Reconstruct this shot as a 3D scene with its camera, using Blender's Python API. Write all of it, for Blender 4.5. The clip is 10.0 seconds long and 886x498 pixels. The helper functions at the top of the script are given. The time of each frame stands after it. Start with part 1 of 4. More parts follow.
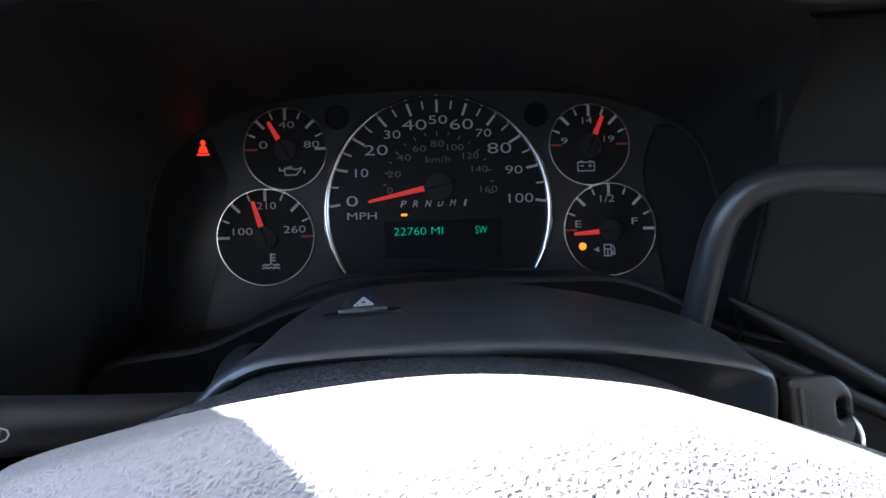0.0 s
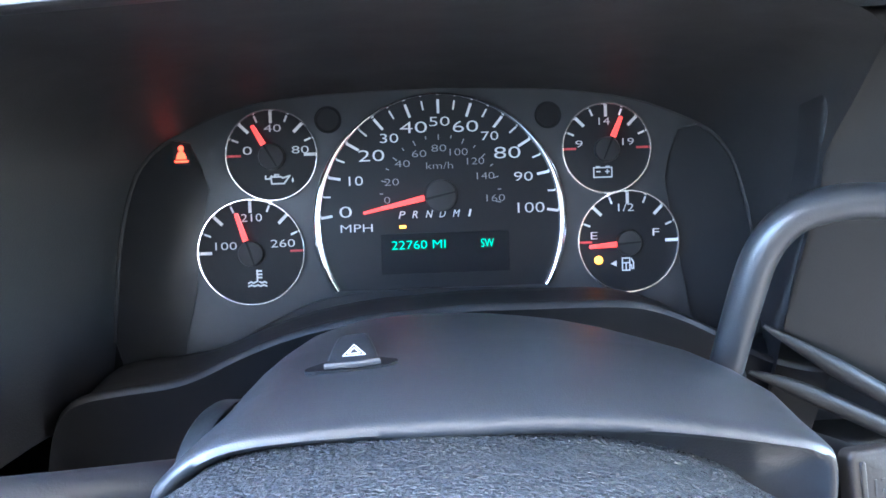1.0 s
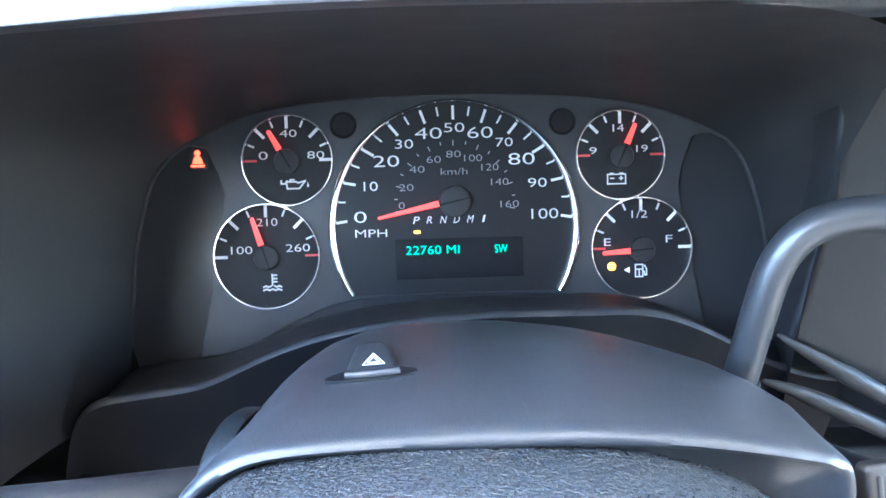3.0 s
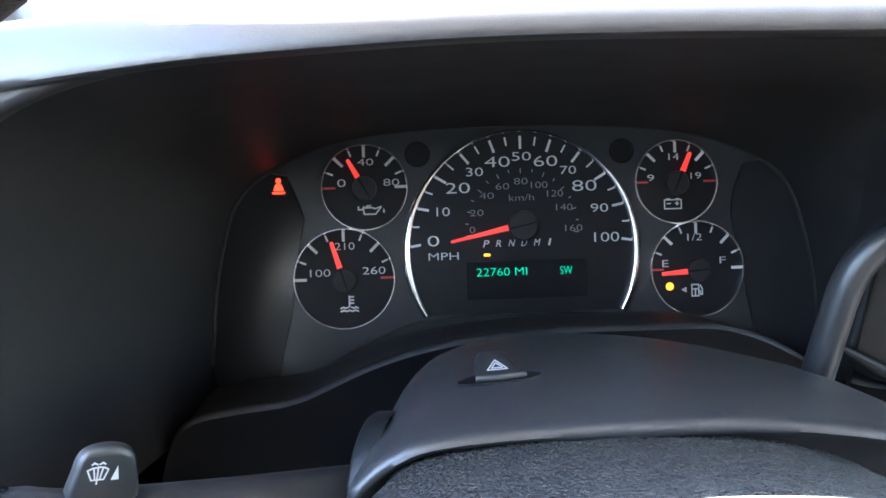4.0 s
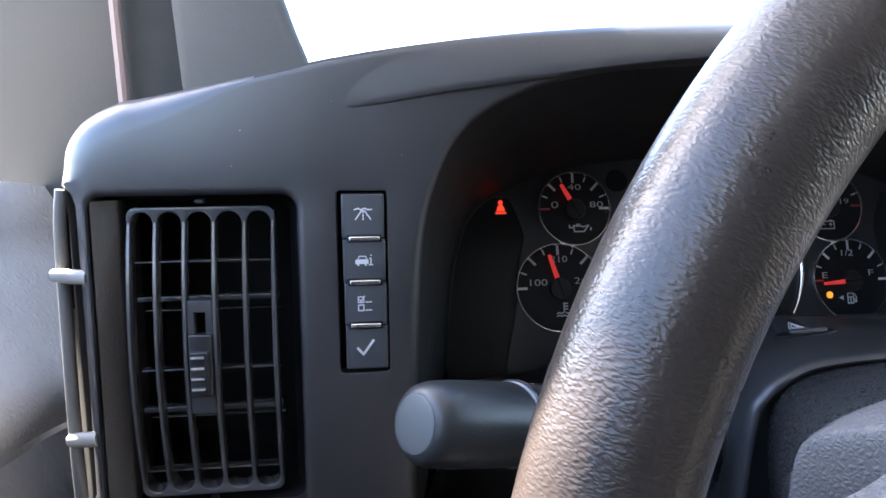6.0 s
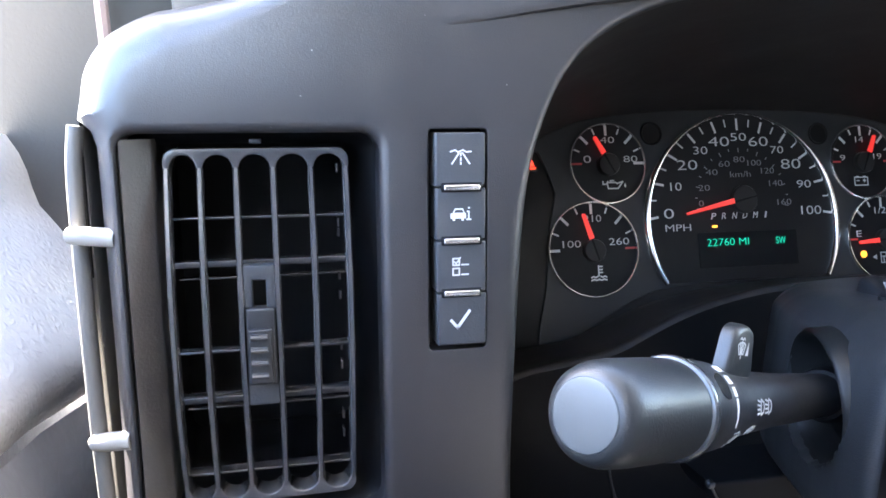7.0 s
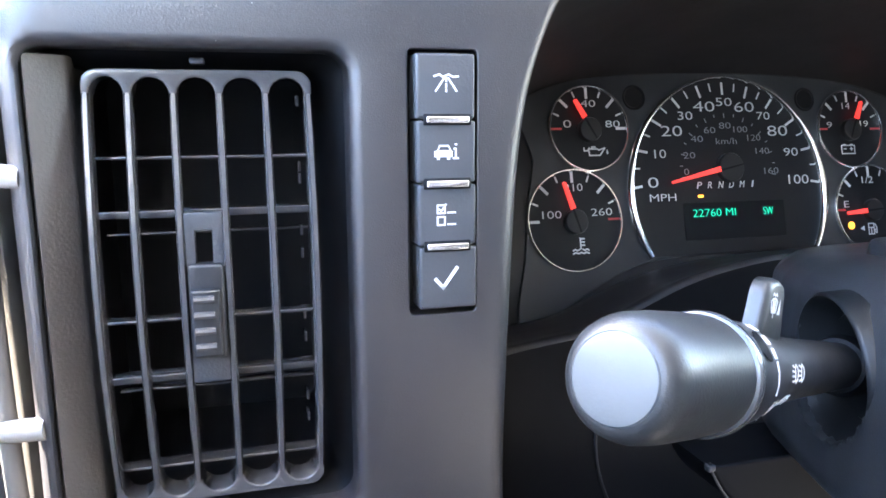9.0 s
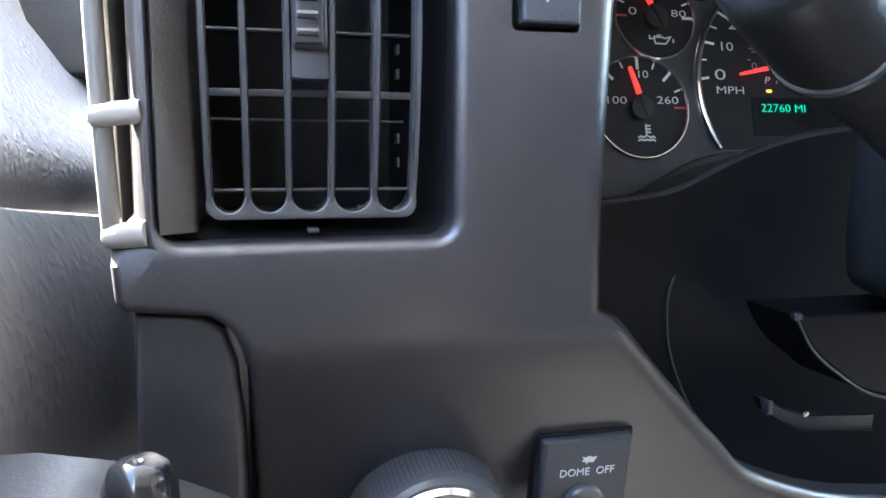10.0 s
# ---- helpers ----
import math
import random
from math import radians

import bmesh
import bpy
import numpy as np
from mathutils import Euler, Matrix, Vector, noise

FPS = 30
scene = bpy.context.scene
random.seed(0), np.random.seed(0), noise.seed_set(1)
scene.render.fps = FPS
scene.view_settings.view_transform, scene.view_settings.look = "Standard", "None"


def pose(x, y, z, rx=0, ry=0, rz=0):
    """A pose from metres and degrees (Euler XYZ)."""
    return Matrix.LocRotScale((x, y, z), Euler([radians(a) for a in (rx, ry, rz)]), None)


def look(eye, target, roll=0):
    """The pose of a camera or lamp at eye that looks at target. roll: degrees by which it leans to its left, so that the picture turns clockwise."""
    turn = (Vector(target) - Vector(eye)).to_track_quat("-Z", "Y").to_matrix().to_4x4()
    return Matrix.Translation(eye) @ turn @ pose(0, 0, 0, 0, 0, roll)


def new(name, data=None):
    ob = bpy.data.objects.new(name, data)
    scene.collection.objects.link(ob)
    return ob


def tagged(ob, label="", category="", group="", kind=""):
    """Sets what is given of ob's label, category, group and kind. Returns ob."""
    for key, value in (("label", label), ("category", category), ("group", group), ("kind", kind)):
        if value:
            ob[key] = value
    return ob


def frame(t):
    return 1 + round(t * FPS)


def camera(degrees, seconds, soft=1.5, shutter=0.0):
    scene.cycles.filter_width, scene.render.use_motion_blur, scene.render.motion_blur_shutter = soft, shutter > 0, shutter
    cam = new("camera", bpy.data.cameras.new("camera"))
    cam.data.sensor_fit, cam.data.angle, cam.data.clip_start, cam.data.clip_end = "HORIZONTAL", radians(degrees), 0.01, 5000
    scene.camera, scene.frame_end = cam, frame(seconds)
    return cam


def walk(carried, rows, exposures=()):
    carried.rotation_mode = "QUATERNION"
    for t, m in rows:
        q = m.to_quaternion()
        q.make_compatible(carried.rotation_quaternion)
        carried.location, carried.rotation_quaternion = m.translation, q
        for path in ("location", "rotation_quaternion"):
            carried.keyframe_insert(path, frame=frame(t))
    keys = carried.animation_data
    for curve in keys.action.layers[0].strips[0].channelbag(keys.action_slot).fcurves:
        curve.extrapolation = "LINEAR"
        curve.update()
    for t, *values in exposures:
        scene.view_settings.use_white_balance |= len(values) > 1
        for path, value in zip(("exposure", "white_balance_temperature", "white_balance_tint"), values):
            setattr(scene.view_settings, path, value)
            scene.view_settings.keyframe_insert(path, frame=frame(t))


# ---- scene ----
cam = camera(62.5, 10.0, soft=1.6)
PATH = [
    (0, (-0.015, -0.001, 1.162), (0.068, 1.935, 0.668), -1.1),
    (0.5, (-0.011, 0.021, 1.168), (0.06, 1.949, 0.64), -1.3),
    (1, (-0.012, 0.039, 1.175), (0.057, 1.954, 0.603), -1.4),
    (1.5, (-0.011, 0.039, 1.18), (0.05, 1.949, 0.59), -1.3),
    (2, (-0.012, 0.039, 1.18), (0.042, 1.949, 0.588), -1.2),
    (3.3, (-0.022, 0.038, 1.18), (0.037, 1.955, 0.612), -1.1),
    (3.5, (-0.034, 0.036, 1.177), (0.04, 1.957, 0.628), -1.2),
    (4, (-0.066, 0.02, 1.178), (0.055, 1.958, 0.698), -1.0),
    (4.5, (-0.108, -0.002, 1.181), (0.053, 1.952, 0.785), -0.4),
    (5, (-0.144, -0.021, 1.177), (0.038, 1.944, 0.851), -0.2),
    (5.5, (-0.18, -0.034, 1.165), (0.043, 1.935, 0.892), -0.1),
    (5.8, (-0.21, -0.039, 1.16), (0.046, 1.925, 0.891), -0.3),
    (6, (-0.22, -0.027, 1.151), (0.036, 1.94, 0.895), -0.5),
    (6.2, (-0.235, -0.02, 1.146), (0.058, 1.94, 0.875), -0.4),
    (7.3, (-0.265, 0.04, 1.14), (0.21, 1.949, 0.778), -0.3),
    (7.5, (-0.265, 0.048, 1.139), (0.235, 1.949, 0.768), -0.3),
    (8, (-0.26, 0.056, 1.143), (0.275, 1.945, 0.762), -0.2),
    (8.5, (-0.259, 0.056, 1.141), (0.292, 1.941, 0.762), -0.3),
    (9, (-0.263, 0.053, 1.124), (0.279, 1.945, 0.768), -0.2),
    (9.5, (-0.274, 0.053, 1.086), (0.239, 1.96, 0.773), 0.2),
    (10, (-0.281, 0.054, 1.049), (0.197, 1.978, 0.782), 0.3),
]
walk(cam, [(t, look(eye, target, roll)) for t, eye, target, roll in PATH],
     exposures=[(0, 4.50, 6300, 12), (0.3, 4.68, 6100, 12), (0.5, 5.40, 5800, 11), (0.7, 6.30, 5700, 11), (1, 7.12, 5800, 10), (3.3, 7.45, 5700, 7), (3.5, 7.20, 5700, 7), (4, 5.95, 6350, 9), (4.5, 6.60, 6400, 14), (5, 5.10, 6350, 12), (5.5, 4.65, 6250, 13), (6.2, 4.50, 6250, 13), (7.3, 6.18, 6500, 13), (9, 6.42, 6550, 13), (10, 6.05, 6450, 10)])

# ---- light ----
SUN = Vector((-0.56, 0.615, 0.80)).normalized()
world = bpy.data.worlds.new("sky")
scene.world = world
world.use_nodes = True
sky = world.node_tree.nodes.new("ShaderNodeTexSky")
sky.sky_type = "NISHITA"
sky.sun_disc = False
sky.sun_elevation = math.asin(SUN.z)
sky.sun_rotation = math.atan2(SUN.x, SUN.y)
sky.dust_density = 1.2
back = world.node_tree.nodes["Background"]
back.inputs["Strength"].default_value = 0.09
world.node_tree.links.new(sky.outputs["Color"], back.inputs["Color"])
sun = new("sun", bpy.data.lights.new("sun", "SUN"))
sun.data.energy = 5.0
sun.data.angle = radians(0.5)
sun.data.color = (1.0, 0.95, 0.87)
sun.matrix_basis = look(SUN * 10, (0, 0, 0))


# ---- materials ----
def mat(name, base, rough=0.5, metal=0.0, bump=0.0, scale=900.0, style="grain", var=0.12, patch=25.0, emit=None, power=0.0, spec=0.5, dust=0.0, depth=0.0003):
    m = bpy.data.materials.new(name)
    m.use_nodes = True
    nt = m.node_tree
    b = nt.nodes["Principled BSDF"]
    b.inputs["Roughness"].default_value = rough
    b.inputs["Metallic"].default_value = metal
    b.inputs["Specular IOR Level"].default_value = spec
    b.inputs["Base Color"].default_value = (*base, 1)
    tc = nt.nodes.new("ShaderNodeTexCoord")
    if var:
        big = nt.nodes.new("ShaderNodeTexNoise")
        big.inputs["Scale"].default_value = patch
        big.inputs["Detail"].default_value = 6
        big.inputs["Roughness"].default_value = 0.65
        nt.links.new(tc.outputs["Object"], big.inputs["Vector"])
        ramp = nt.nodes.new("ShaderNodeMapRange")
        ramp.inputs["From Min"].default_value = 0.3
        ramp.inputs["From Max"].default_value = 0.7
        ramp.inputs["To Min"].default_value = 1 - var
        ramp.inputs["To Max"].default_value = 1 + var
        nt.links.new(big.outputs["Fac"], ramp.inputs["Value"])
        mul = nt.nodes.new("ShaderNodeVectorMath")
        mul.operation = "SCALE"
        mul.inputs[0].default_value = base
        nt.links.new(ramp.outputs["Result"], mul.inputs["Scale"])
        nt.links.new(mul.outputs["Vector"], b.inputs["Base Color"])
        rr = nt.nodes.new("ShaderNodeMapRange")
        rr.inputs["From Min"].default_value = 0.3
        rr.inputs["From Max"].default_value = 0.7
        rr.inputs["To Min"].default_value = max(0.03, rough * (1 - var))
        rr.inputs["To Max"].default_value = min(1.0, rough * (1 + var))
        nt.links.new(big.outputs["Fac"], rr.inputs["Value"])
        nt.links.new(rr.outputs["Result"], b.inputs["Roughness"])
    if dust and var:
        spots = nt.nodes.new("ShaderNodeTexVoronoi")
        spots.inputs["Scale"].default_value = 130
        nt.links.new(tc.outputs["Object"], spots.inputs["Vector"])
        cell = nt.nodes.new("ShaderNodeSeparateColor")
        nt.links.new(spots.outputs["Color"], cell.inputs["Color"])
        few = nt.nodes.new("ShaderNodeMath")
        few.operation = "GREATER_THAN"
        few.inputs[1].default_value = 1 - dust
        nt.links.new(cell.outputs["Red"], few.inputs[0])
        tiny = nt.nodes.new("ShaderNodeMath")
        tiny.operation = "LESS_THAN"
        nt.links.new(spots.outputs["Distance"], tiny.inputs[0])
        size = nt.nodes.new("ShaderNodeMath")
        size.operation = "MULTIPLY"
        size.inputs[1].default_value = 0.024
        nt.links.new(cell.outputs["Green"], size.inputs[0])
        nt.links.new(size.outputs["Value"], tiny.inputs[1])
        fleck = nt.nodes.new("ShaderNodeMath")
        fleck.operation = "MULTIPLY"
        nt.links.new(few.outputs["Value"], fleck.inputs[0])
        nt.links.new(tiny.outputs["Value"], fleck.inputs[1])
        over = nt.nodes.new("ShaderNodeMix")
        over.data_type = "RGBA"
        over.inputs[7].default_value = (0.34, 0.33, 0.31, 1)
        nt.links.new(fleck.outputs["Value"], over.inputs[0])
        nt.links.new(mul.outputs["Vector"], over.inputs[6])
        nt.links.new(over.outputs[2], b.inputs["Base Color"])
    if bump:
        bp = nt.nodes.new("ShaderNodeBump")
        bp.inputs["Strength"].default_value = bump
        if style == "rim":
            # fine creases that run across the rim
            bp.inputs["Distance"].default_value = 0.0005
            sep = nt.nodes.new("ShaderNodeSeparateXYZ")
            nt.links.new(tc.outputs["Object"], sep.inputs["Vector"])
            turn = nt.nodes.new("ShaderNodeMath")
            turn.operation = "ARCTAN2"
            nt.links.new(sep.outputs["Y"], turn.inputs[0])
            nt.links.new(sep.outputs["X"], turn.inputs[1])
            along = nt.nodes.new("ShaderNodeMath")
            along.operation = "MULTIPLY"
            along.inputs[1].default_value = 0.182
            nt.links.new(turn.outputs["Value"], along.inputs[0])
            flat = nt.nodes.new("ShaderNodeCombineXYZ")
            nt.links.new(sep.outputs["X"], flat.inputs["X"])
            nt.links.new(sep.outputs["Y"], flat.inputs["Y"])
            dist = nt.nodes.new("ShaderNodeVectorMath")
            dist.operation = "LENGTH"
            nt.links.new(flat.outputs["Vector"], dist.inputs[0])
            both = nt.nodes.new("ShaderNodeCombineXYZ")
            nt.links.new(along.outputs["Value"], both.inputs["X"])
            nt.links.new(dist.outputs["Value"], both.inputs["Y"])
            nt.links.new(sep.outputs["Z"], both.inputs["Z"])
            squash = nt.nodes.new("ShaderNodeVectorMath")
            squash.operation = "MULTIPLY"
            squash.inputs[1].default_value = (1.0, 0.5, 0.5)
            nt.links.new(both.outputs["Vector"], squash.inputs[0])
            warp = nt.nodes.new("ShaderNodeTexNoise")
            warp.inputs["Scale"].default_value = scale * 0.35
            warp.inputs["Detail"].default_value = 3
            nt.links.new(squash.outputs["Vector"], warp.inputs["Vector"])
            mix = nt.nodes.new("ShaderNodeVectorMath")
            mix.operation = "MULTIPLY_ADD"
            mix.inputs[1].default_value = (2.4 / scale,) * 3
            nt.links.new(warp.outputs["Color"], mix.inputs[0])
            nt.links.new(squash.outputs["Vector"], mix.inputs[2])
            vor = nt.nodes.new("ShaderNodeTexVoronoi")
            vor.feature = "SMOOTH_F1"
            vor.inputs["Scale"].default_value = scale
            nt.links.new(mix.outputs["Vector"], vor.inputs["Vector"])
            inv = nt.nodes.new("ShaderNodeMath")
            inv.operation = "SUBTRACT"
            inv.inputs[0].default_value = 1.0
            nt.links.new(vor.outputs["Distance"], inv.inputs[1])
            nt.links.new(inv.outputs["Value"], bp.inputs["Height"])
        elif style == "leather":
            bp.inputs["Distance"].default_value = 0.0009
            warp = nt.nodes.new("ShaderNodeTexNoise")
            warp.inputs["Scale"].default_value = scale * 0.45
            warp.inputs["Detail"].default_value = 3
            nt.links.new(tc.outputs["Object"], warp.inputs["Vector"])
            mix = nt.nodes.new("ShaderNodeVectorMath")
            mix.operation = "MULTIPLY_ADD"
            mix.inputs[1].default_value = (1.6 / scale,) * 3
            nt.links.new(warp.outputs["Color"], mix.inputs[0])
            nt.links.new(tc.outputs["Object"], mix.inputs[2])
            vor = nt.nodes.new("ShaderNodeTexVoronoi")
            vor.feature = "DISTANCE_TO_EDGE"
            vor.inputs["Scale"].default_value = scale
            nt.links.new(mix.outputs["Vector"], vor.inputs["Vector"])
            cr = nt.nodes.new("ShaderNodeMapRange")
            cr.interpolation_type = "SMOOTHSTEP"
            cr.inputs["From Max"].default_value = 0.55
            nt.links.new(vor.outputs["Distance"], cr.inputs["Value"])
            nt.links.new(cr.outputs["Result"], bp.inputs["Height"])
        else:
            bp.inputs["Distance"].default_value = depth
            fine = nt.nodes.new("ShaderNodeTexNoise")
            fine.inputs["Scale"].default_value = scale
            fine.inputs["Detail"].default_value = 3
            nt.links.new(tc.outputs["Object"], fine.inputs["Vector"])
            nt.links.new(fine.outputs["Fac"], bp.inputs["Height"])
        nt.links.new(bp.outputs["Normal"], b.inputs["Normal"])
    if emit:
        b.inputs["Emission Color"].default_value = (*emit, 1)
        b.inputs["Emission Strength"].default_value = power
    return m


FASCIA = mat("fascia_plastic", (0.0240, 0.0217, 0.0232), 0.37, bump=0.22, scale=2700, var=0.05, patch=14, dust=0.5, spec=1.0)
PANEL = mat("centre_plastic", (0.010, 0.0102, 0.011), 0.5, bump=0.3, scale=1300, var=0.1, spec=0.3)
HOOD = mat("hood_plastic", (0.020, 0.0195, 0.020), 0.55, bump=0.4, scale=1300, var=0.1, spec=0.3)
BLACK = mat("black_plastic", (0.022, 0.022, 0.024), 0.42, bump=0.3, scale=1200, var=0.15)
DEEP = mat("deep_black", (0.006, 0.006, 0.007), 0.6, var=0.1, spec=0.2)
SHROUD = mat("shroud_plastic", (0.029, 0.0305, 0.033), 0.36, bump=0.3, scale=1500, var=0.12, dust=0.75, spec=0.55)
LEATHER = mat("rim_leather", (0.031, 0.0232, 0.0190), 0.30, bump=0.29, scale=2000, style="rim", var=0.15, patch=60)
PAD = mat("pad_vinyl", (0.097, 0.095, 0.096), 0.52, bump=0.36, scale=700, style="leather", var=0.08, patch=60)
HUBBACK = mat("hub_plastic", (0.013, 0.0145, 0.016), 0.33, bump=1.0, scale=750, var=0.8, patch=900, depth=0.004)
DOORLIGHT = mat("door_vinyl_grey", (0.64, 0.625, 0.62), 0.55, bump=0.35, scale=240, style="leather", var=0.08, patch=20)
DOORDARK = mat("door_vinyl_dark", (0.26, 0.255, 0.26), 0.45, bump=0.3, scale=130, style="leather", var=0.12, patch=20)
PILLAR = mat("pillar_trim", (0.062, 0.060, 0.059), 0.7, bump=0.3, scale=700, var=0.08)
TAN = mat("frame_trim", (0.060, 0.054, 0.047), 0.7, bump=0.3, scale=700, var=0.1)
SEAL = mat("rubber_seal", (0.009, 0.0095, 0.009), 0.7, bump=0.2, scale=500)
PINK = mat("seal_edge", (0.20, 0.14, 0.125), 0.6)
PLATE = mat("cluster_plate", (0.039, 0.041, 0.044), 0.4, metal=0.2, bump=0.15, scale=2200, var=0.08, spec=0.35)
DIAL = mat("dial_face", (0.009, 0.0095, 0.011), 0.55, var=0.1, spec=0.25)
WING = mat("wing_black", (0.022, 0.0225, 0.024), 0.3, var=0.1, spec=0.3)
CHROME = mat("chrome", (0.95, 0.95, 0.95), 0.16, metal=1.0, var=0.05, patch=200)
WHITE = mat("white_print", (0.6, 0.6, 0.6), 0.6, var=0.0)
GREY = mat("grey_print", (0.22, 0.22, 0.23), 0.6, var=0.0)
REDP = mat("red_print", (0.5, 0.05, 0.05), 0.6, var=0.0)
NEEDLE = mat("needle_red", (0.85, 0.06, 0.05), 0.45, var=0.0, emit=(1, 0.05, 0.04), power=0.014)
LCD = mat("lcd_glow", (0.0, 0.1, 0.07), 0.6, var=0.0, emit=(0.0, 1.0, 0.55), power=0.018)
LCDBACK = mat("lcd_window", (0.005, 0.006, 0.008), 0.5, var=0.0, spec=0.15)
AMBER = mat("amber_lamp", (0.6, 0.3, 0.02), 0.5, var=0.0, emit=(1.0, 0.31, 0.03), power=0.06)
ORANGE = mat("orange_lamp", (0.6, 0.1, 0.02), 0.5, var=0.0, emit=(1.0, 0.045, 0.02), power=0.06)
VENT = mat("vent_plastic", (0.062, 0.059, 0.060), 0.18, bump=0.2, scale=1500, var=0.1, spec=0.75)
VENTIN = mat("vent_recess", (0.066, 0.057, 0.050), 0.5, bump=0.3, scale=1300, var=0.15)
BUTTON = mat("button_plastic", (0.04, 0.041, 0.044), 0.45, bump=0.3, scale=1600, var=0.08)
STALK = mat("stalk_plastic", (0.021, 0.022, 0.0225), 0.39, bump=0.25, scale=1600, var=0.08)
CAP = mat("cap_plastic", (0.066, 0.073, 0.076), 0.4, bump=0.1, scale=900, var=0.08)
KNOB = mat("knob_plastic", (0.055, 0.056, 0.06), 0.3, bump=0.2, scale=1500, var=0.08)
STRIP = mat("strip_plastic", (0.13, 0.122, 0.11), 0.4, bump=0.2, scale=1400, var=0.08)
# paler than the dash so the demister looks sunlit where no sun lands
POST = mat("demister_sun_pale", (0.30, 0.28, 0.25), 0.4, bump=0.2, scale=1400, var=0.08)
LEDGE = mat("ledge_plastic", (0.036, 0.036, 0.038), 0.45, bump=0.3, scale=900, var=0.08)
BOOT = mat("boot_rubber", (0.010, 0.0105, 0.011), 0.42, bump=0.25, scale=900, var=0.2, dust=0.9, spec=0.3)
GLOSS = mat("gloss_black", (0.016, 0.0165, 0.018), 0.14, var=0.08, spec=0.6)
COLLAR = mat("collar_plastic", (0.05, 0.052, 0.055), 0.2, bump=0.1, scale=1500, var=0.08, spec=0.7)
KEYGREY = mat("key_plastic", (0.019, 0.017, 0.016), 0.45, bump=0.2, scale=900)
STEEL = mat("steel", (0.6, 0.6, 0.6), 0.25, metal=1.0, var=0.1, patch=300)
HEADLINER = mat("headliner", (0.45, 0.445, 0.43), 0.9, bump=0.5, scale=600, var=0.08)
# for unseen cab walls; dark to stand for the driver's shade behind the camera
CABDARK = mat("cab_dark", (0.05, 0.049, 0.048), 0.9, bump=0.5, scale=600, var=0.12)
CARPET = mat("carpet", (0.05, 0.05, 0.052), 0.95, bump=1.0, scale=800, var=0.2)
# invented ground tone, raised to reflect more sun through the windows
BOUNCE = mat("bounce_ground", (0.34, 0.33, 0.31), 0.9, bump=0.5, scale=60, var=0.2, patch=0.5)


def glass(name):
    m = bpy.data.materials.new(name)
    m.use_nodes = True
    nt = m.node_tree
    nt.nodes.clear()
    out = nt.nodes.new("ShaderNodeOutputMaterial")
    mix = nt.nodes.new("ShaderNodeMixShader")
    tr = nt.nodes.new("ShaderNodeBsdfTransparent")
    tr.inputs["Color"].default_value = (0.93, 0.96, 0.95, 1)
    gl = nt.nodes.new("ShaderNodeBsdfGlossy")
    gl.inputs["Roughness"].default_value = 0.02
    mix.inputs["Fac"].default_value = 0.05
    nt.links.new(tr.outputs["BSDF"], mix.inputs[1])
    nt.links.new(gl.outputs["BSDF"], mix.inputs[2])
    nt.links.new(mix.outputs["Shader"], out.inputs["Surface"])
    return m


GLASS = glass("window_glass")

# ---- mesh helpers ----
BASE = {}


def thing(name, label, category, m=None, kind="", group=""):
    ob = new(name)
    ob.empty_display_size = 0.02
    ob.matrix_basis = m if m is not None else Matrix()
    BASE[ob] = ob.matrix_basis.copy()
    return tagged(ob, label, category, group, kind)


def part(name, bm, material, parent=None, label="", local=False, sharp=35):
    """A bmesh as one mesh object; its coordinates are the world's unless local."""
    if parent is not None and not local:
        bm.transform(BASE[parent].inverted())
    bmesh.ops.remove_doubles(bm, verts=bm.verts, dist=1e-6)
    bmesh.ops.recalc_face_normals(bm, faces=bm.faces)
    me = bpy.data.meshes.new(name)
    bm.to_mesh(me)
    bm.free()
    me.polygons.foreach_set("use_smooth", [True] * len(me.polygons))
    me.set_sharp_from_angle(angle=radians(sharp))
    me.materials.append(material)
    ob = new(name, me)
    if parent is not None:
        ob.parent = parent
        BASE[ob] = BASE[parent]
    if label:
        ob["label"] = label
    return ob


def wall(y):
    """From (across, up, towards the driver) to an upright plane at y."""
    return pose(0, y, 0, 90, 0, 0)


def rrect(x0, y0, x1, y1, r, n=5):
    pts = []
    for cx, cy, a0 in ((x1 - r, y1 - r, 0), (x0 + r, y1 - r, 90), (x0 + r, y0 + r, 180), (x1 - r, y0 + r, 270)):
        for i in range(n + 1):
            a = radians(a0 + 90 * i / n)
            pts.append((cx + r * math.cos(a), cy + r * math.sin(a)))
    return pts


def disc(cx, cy, r, n=40):
    return [(cx + r * math.cos(2 * math.pi * i / n), cy + r * math.sin(2 * math.pi * i / n)) for i in range(n)]


def curve(pts, n=6, closed=False):
    """A smooth line through the points."""
    p = [Vector(q) for q in pts]
    out = []
    last = len(p) if closed else len(p) - 1
    for i in range(last):
        a, b, c, d = (p[(i - 1) % len(p)], p[i], p[(i + 1) % len(p)], p[(i + 2) % len(p)])
        if not closed:
            a = p[max(i - 1, 0)]
            d = p[min(i + 2, len(p) - 1)]
        for k in range(n):
            t = k / n
            out.append(0.5 * ((2 * b) + (c - a) * t + (2 * a - 5 * b + 4 * c - d) * t * t + (3 * b - a - 3 * c + d) * t ** 3))
    if not closed:
        out.append(p[-1])
    return out


def even(pts, n):
    """n points at even steps along a line."""
    p = np.array([tuple(q) for q in pts])
    s = np.concatenate([[0], np.cumsum(np.linalg.norm(np.diff(p, axis=0), axis=1))])
    u = np.linspace(0, s[-1], n)
    return [Vector([np.interp(v, s, p[:, k]) for k in range(p.shape[1])]) for v in u]


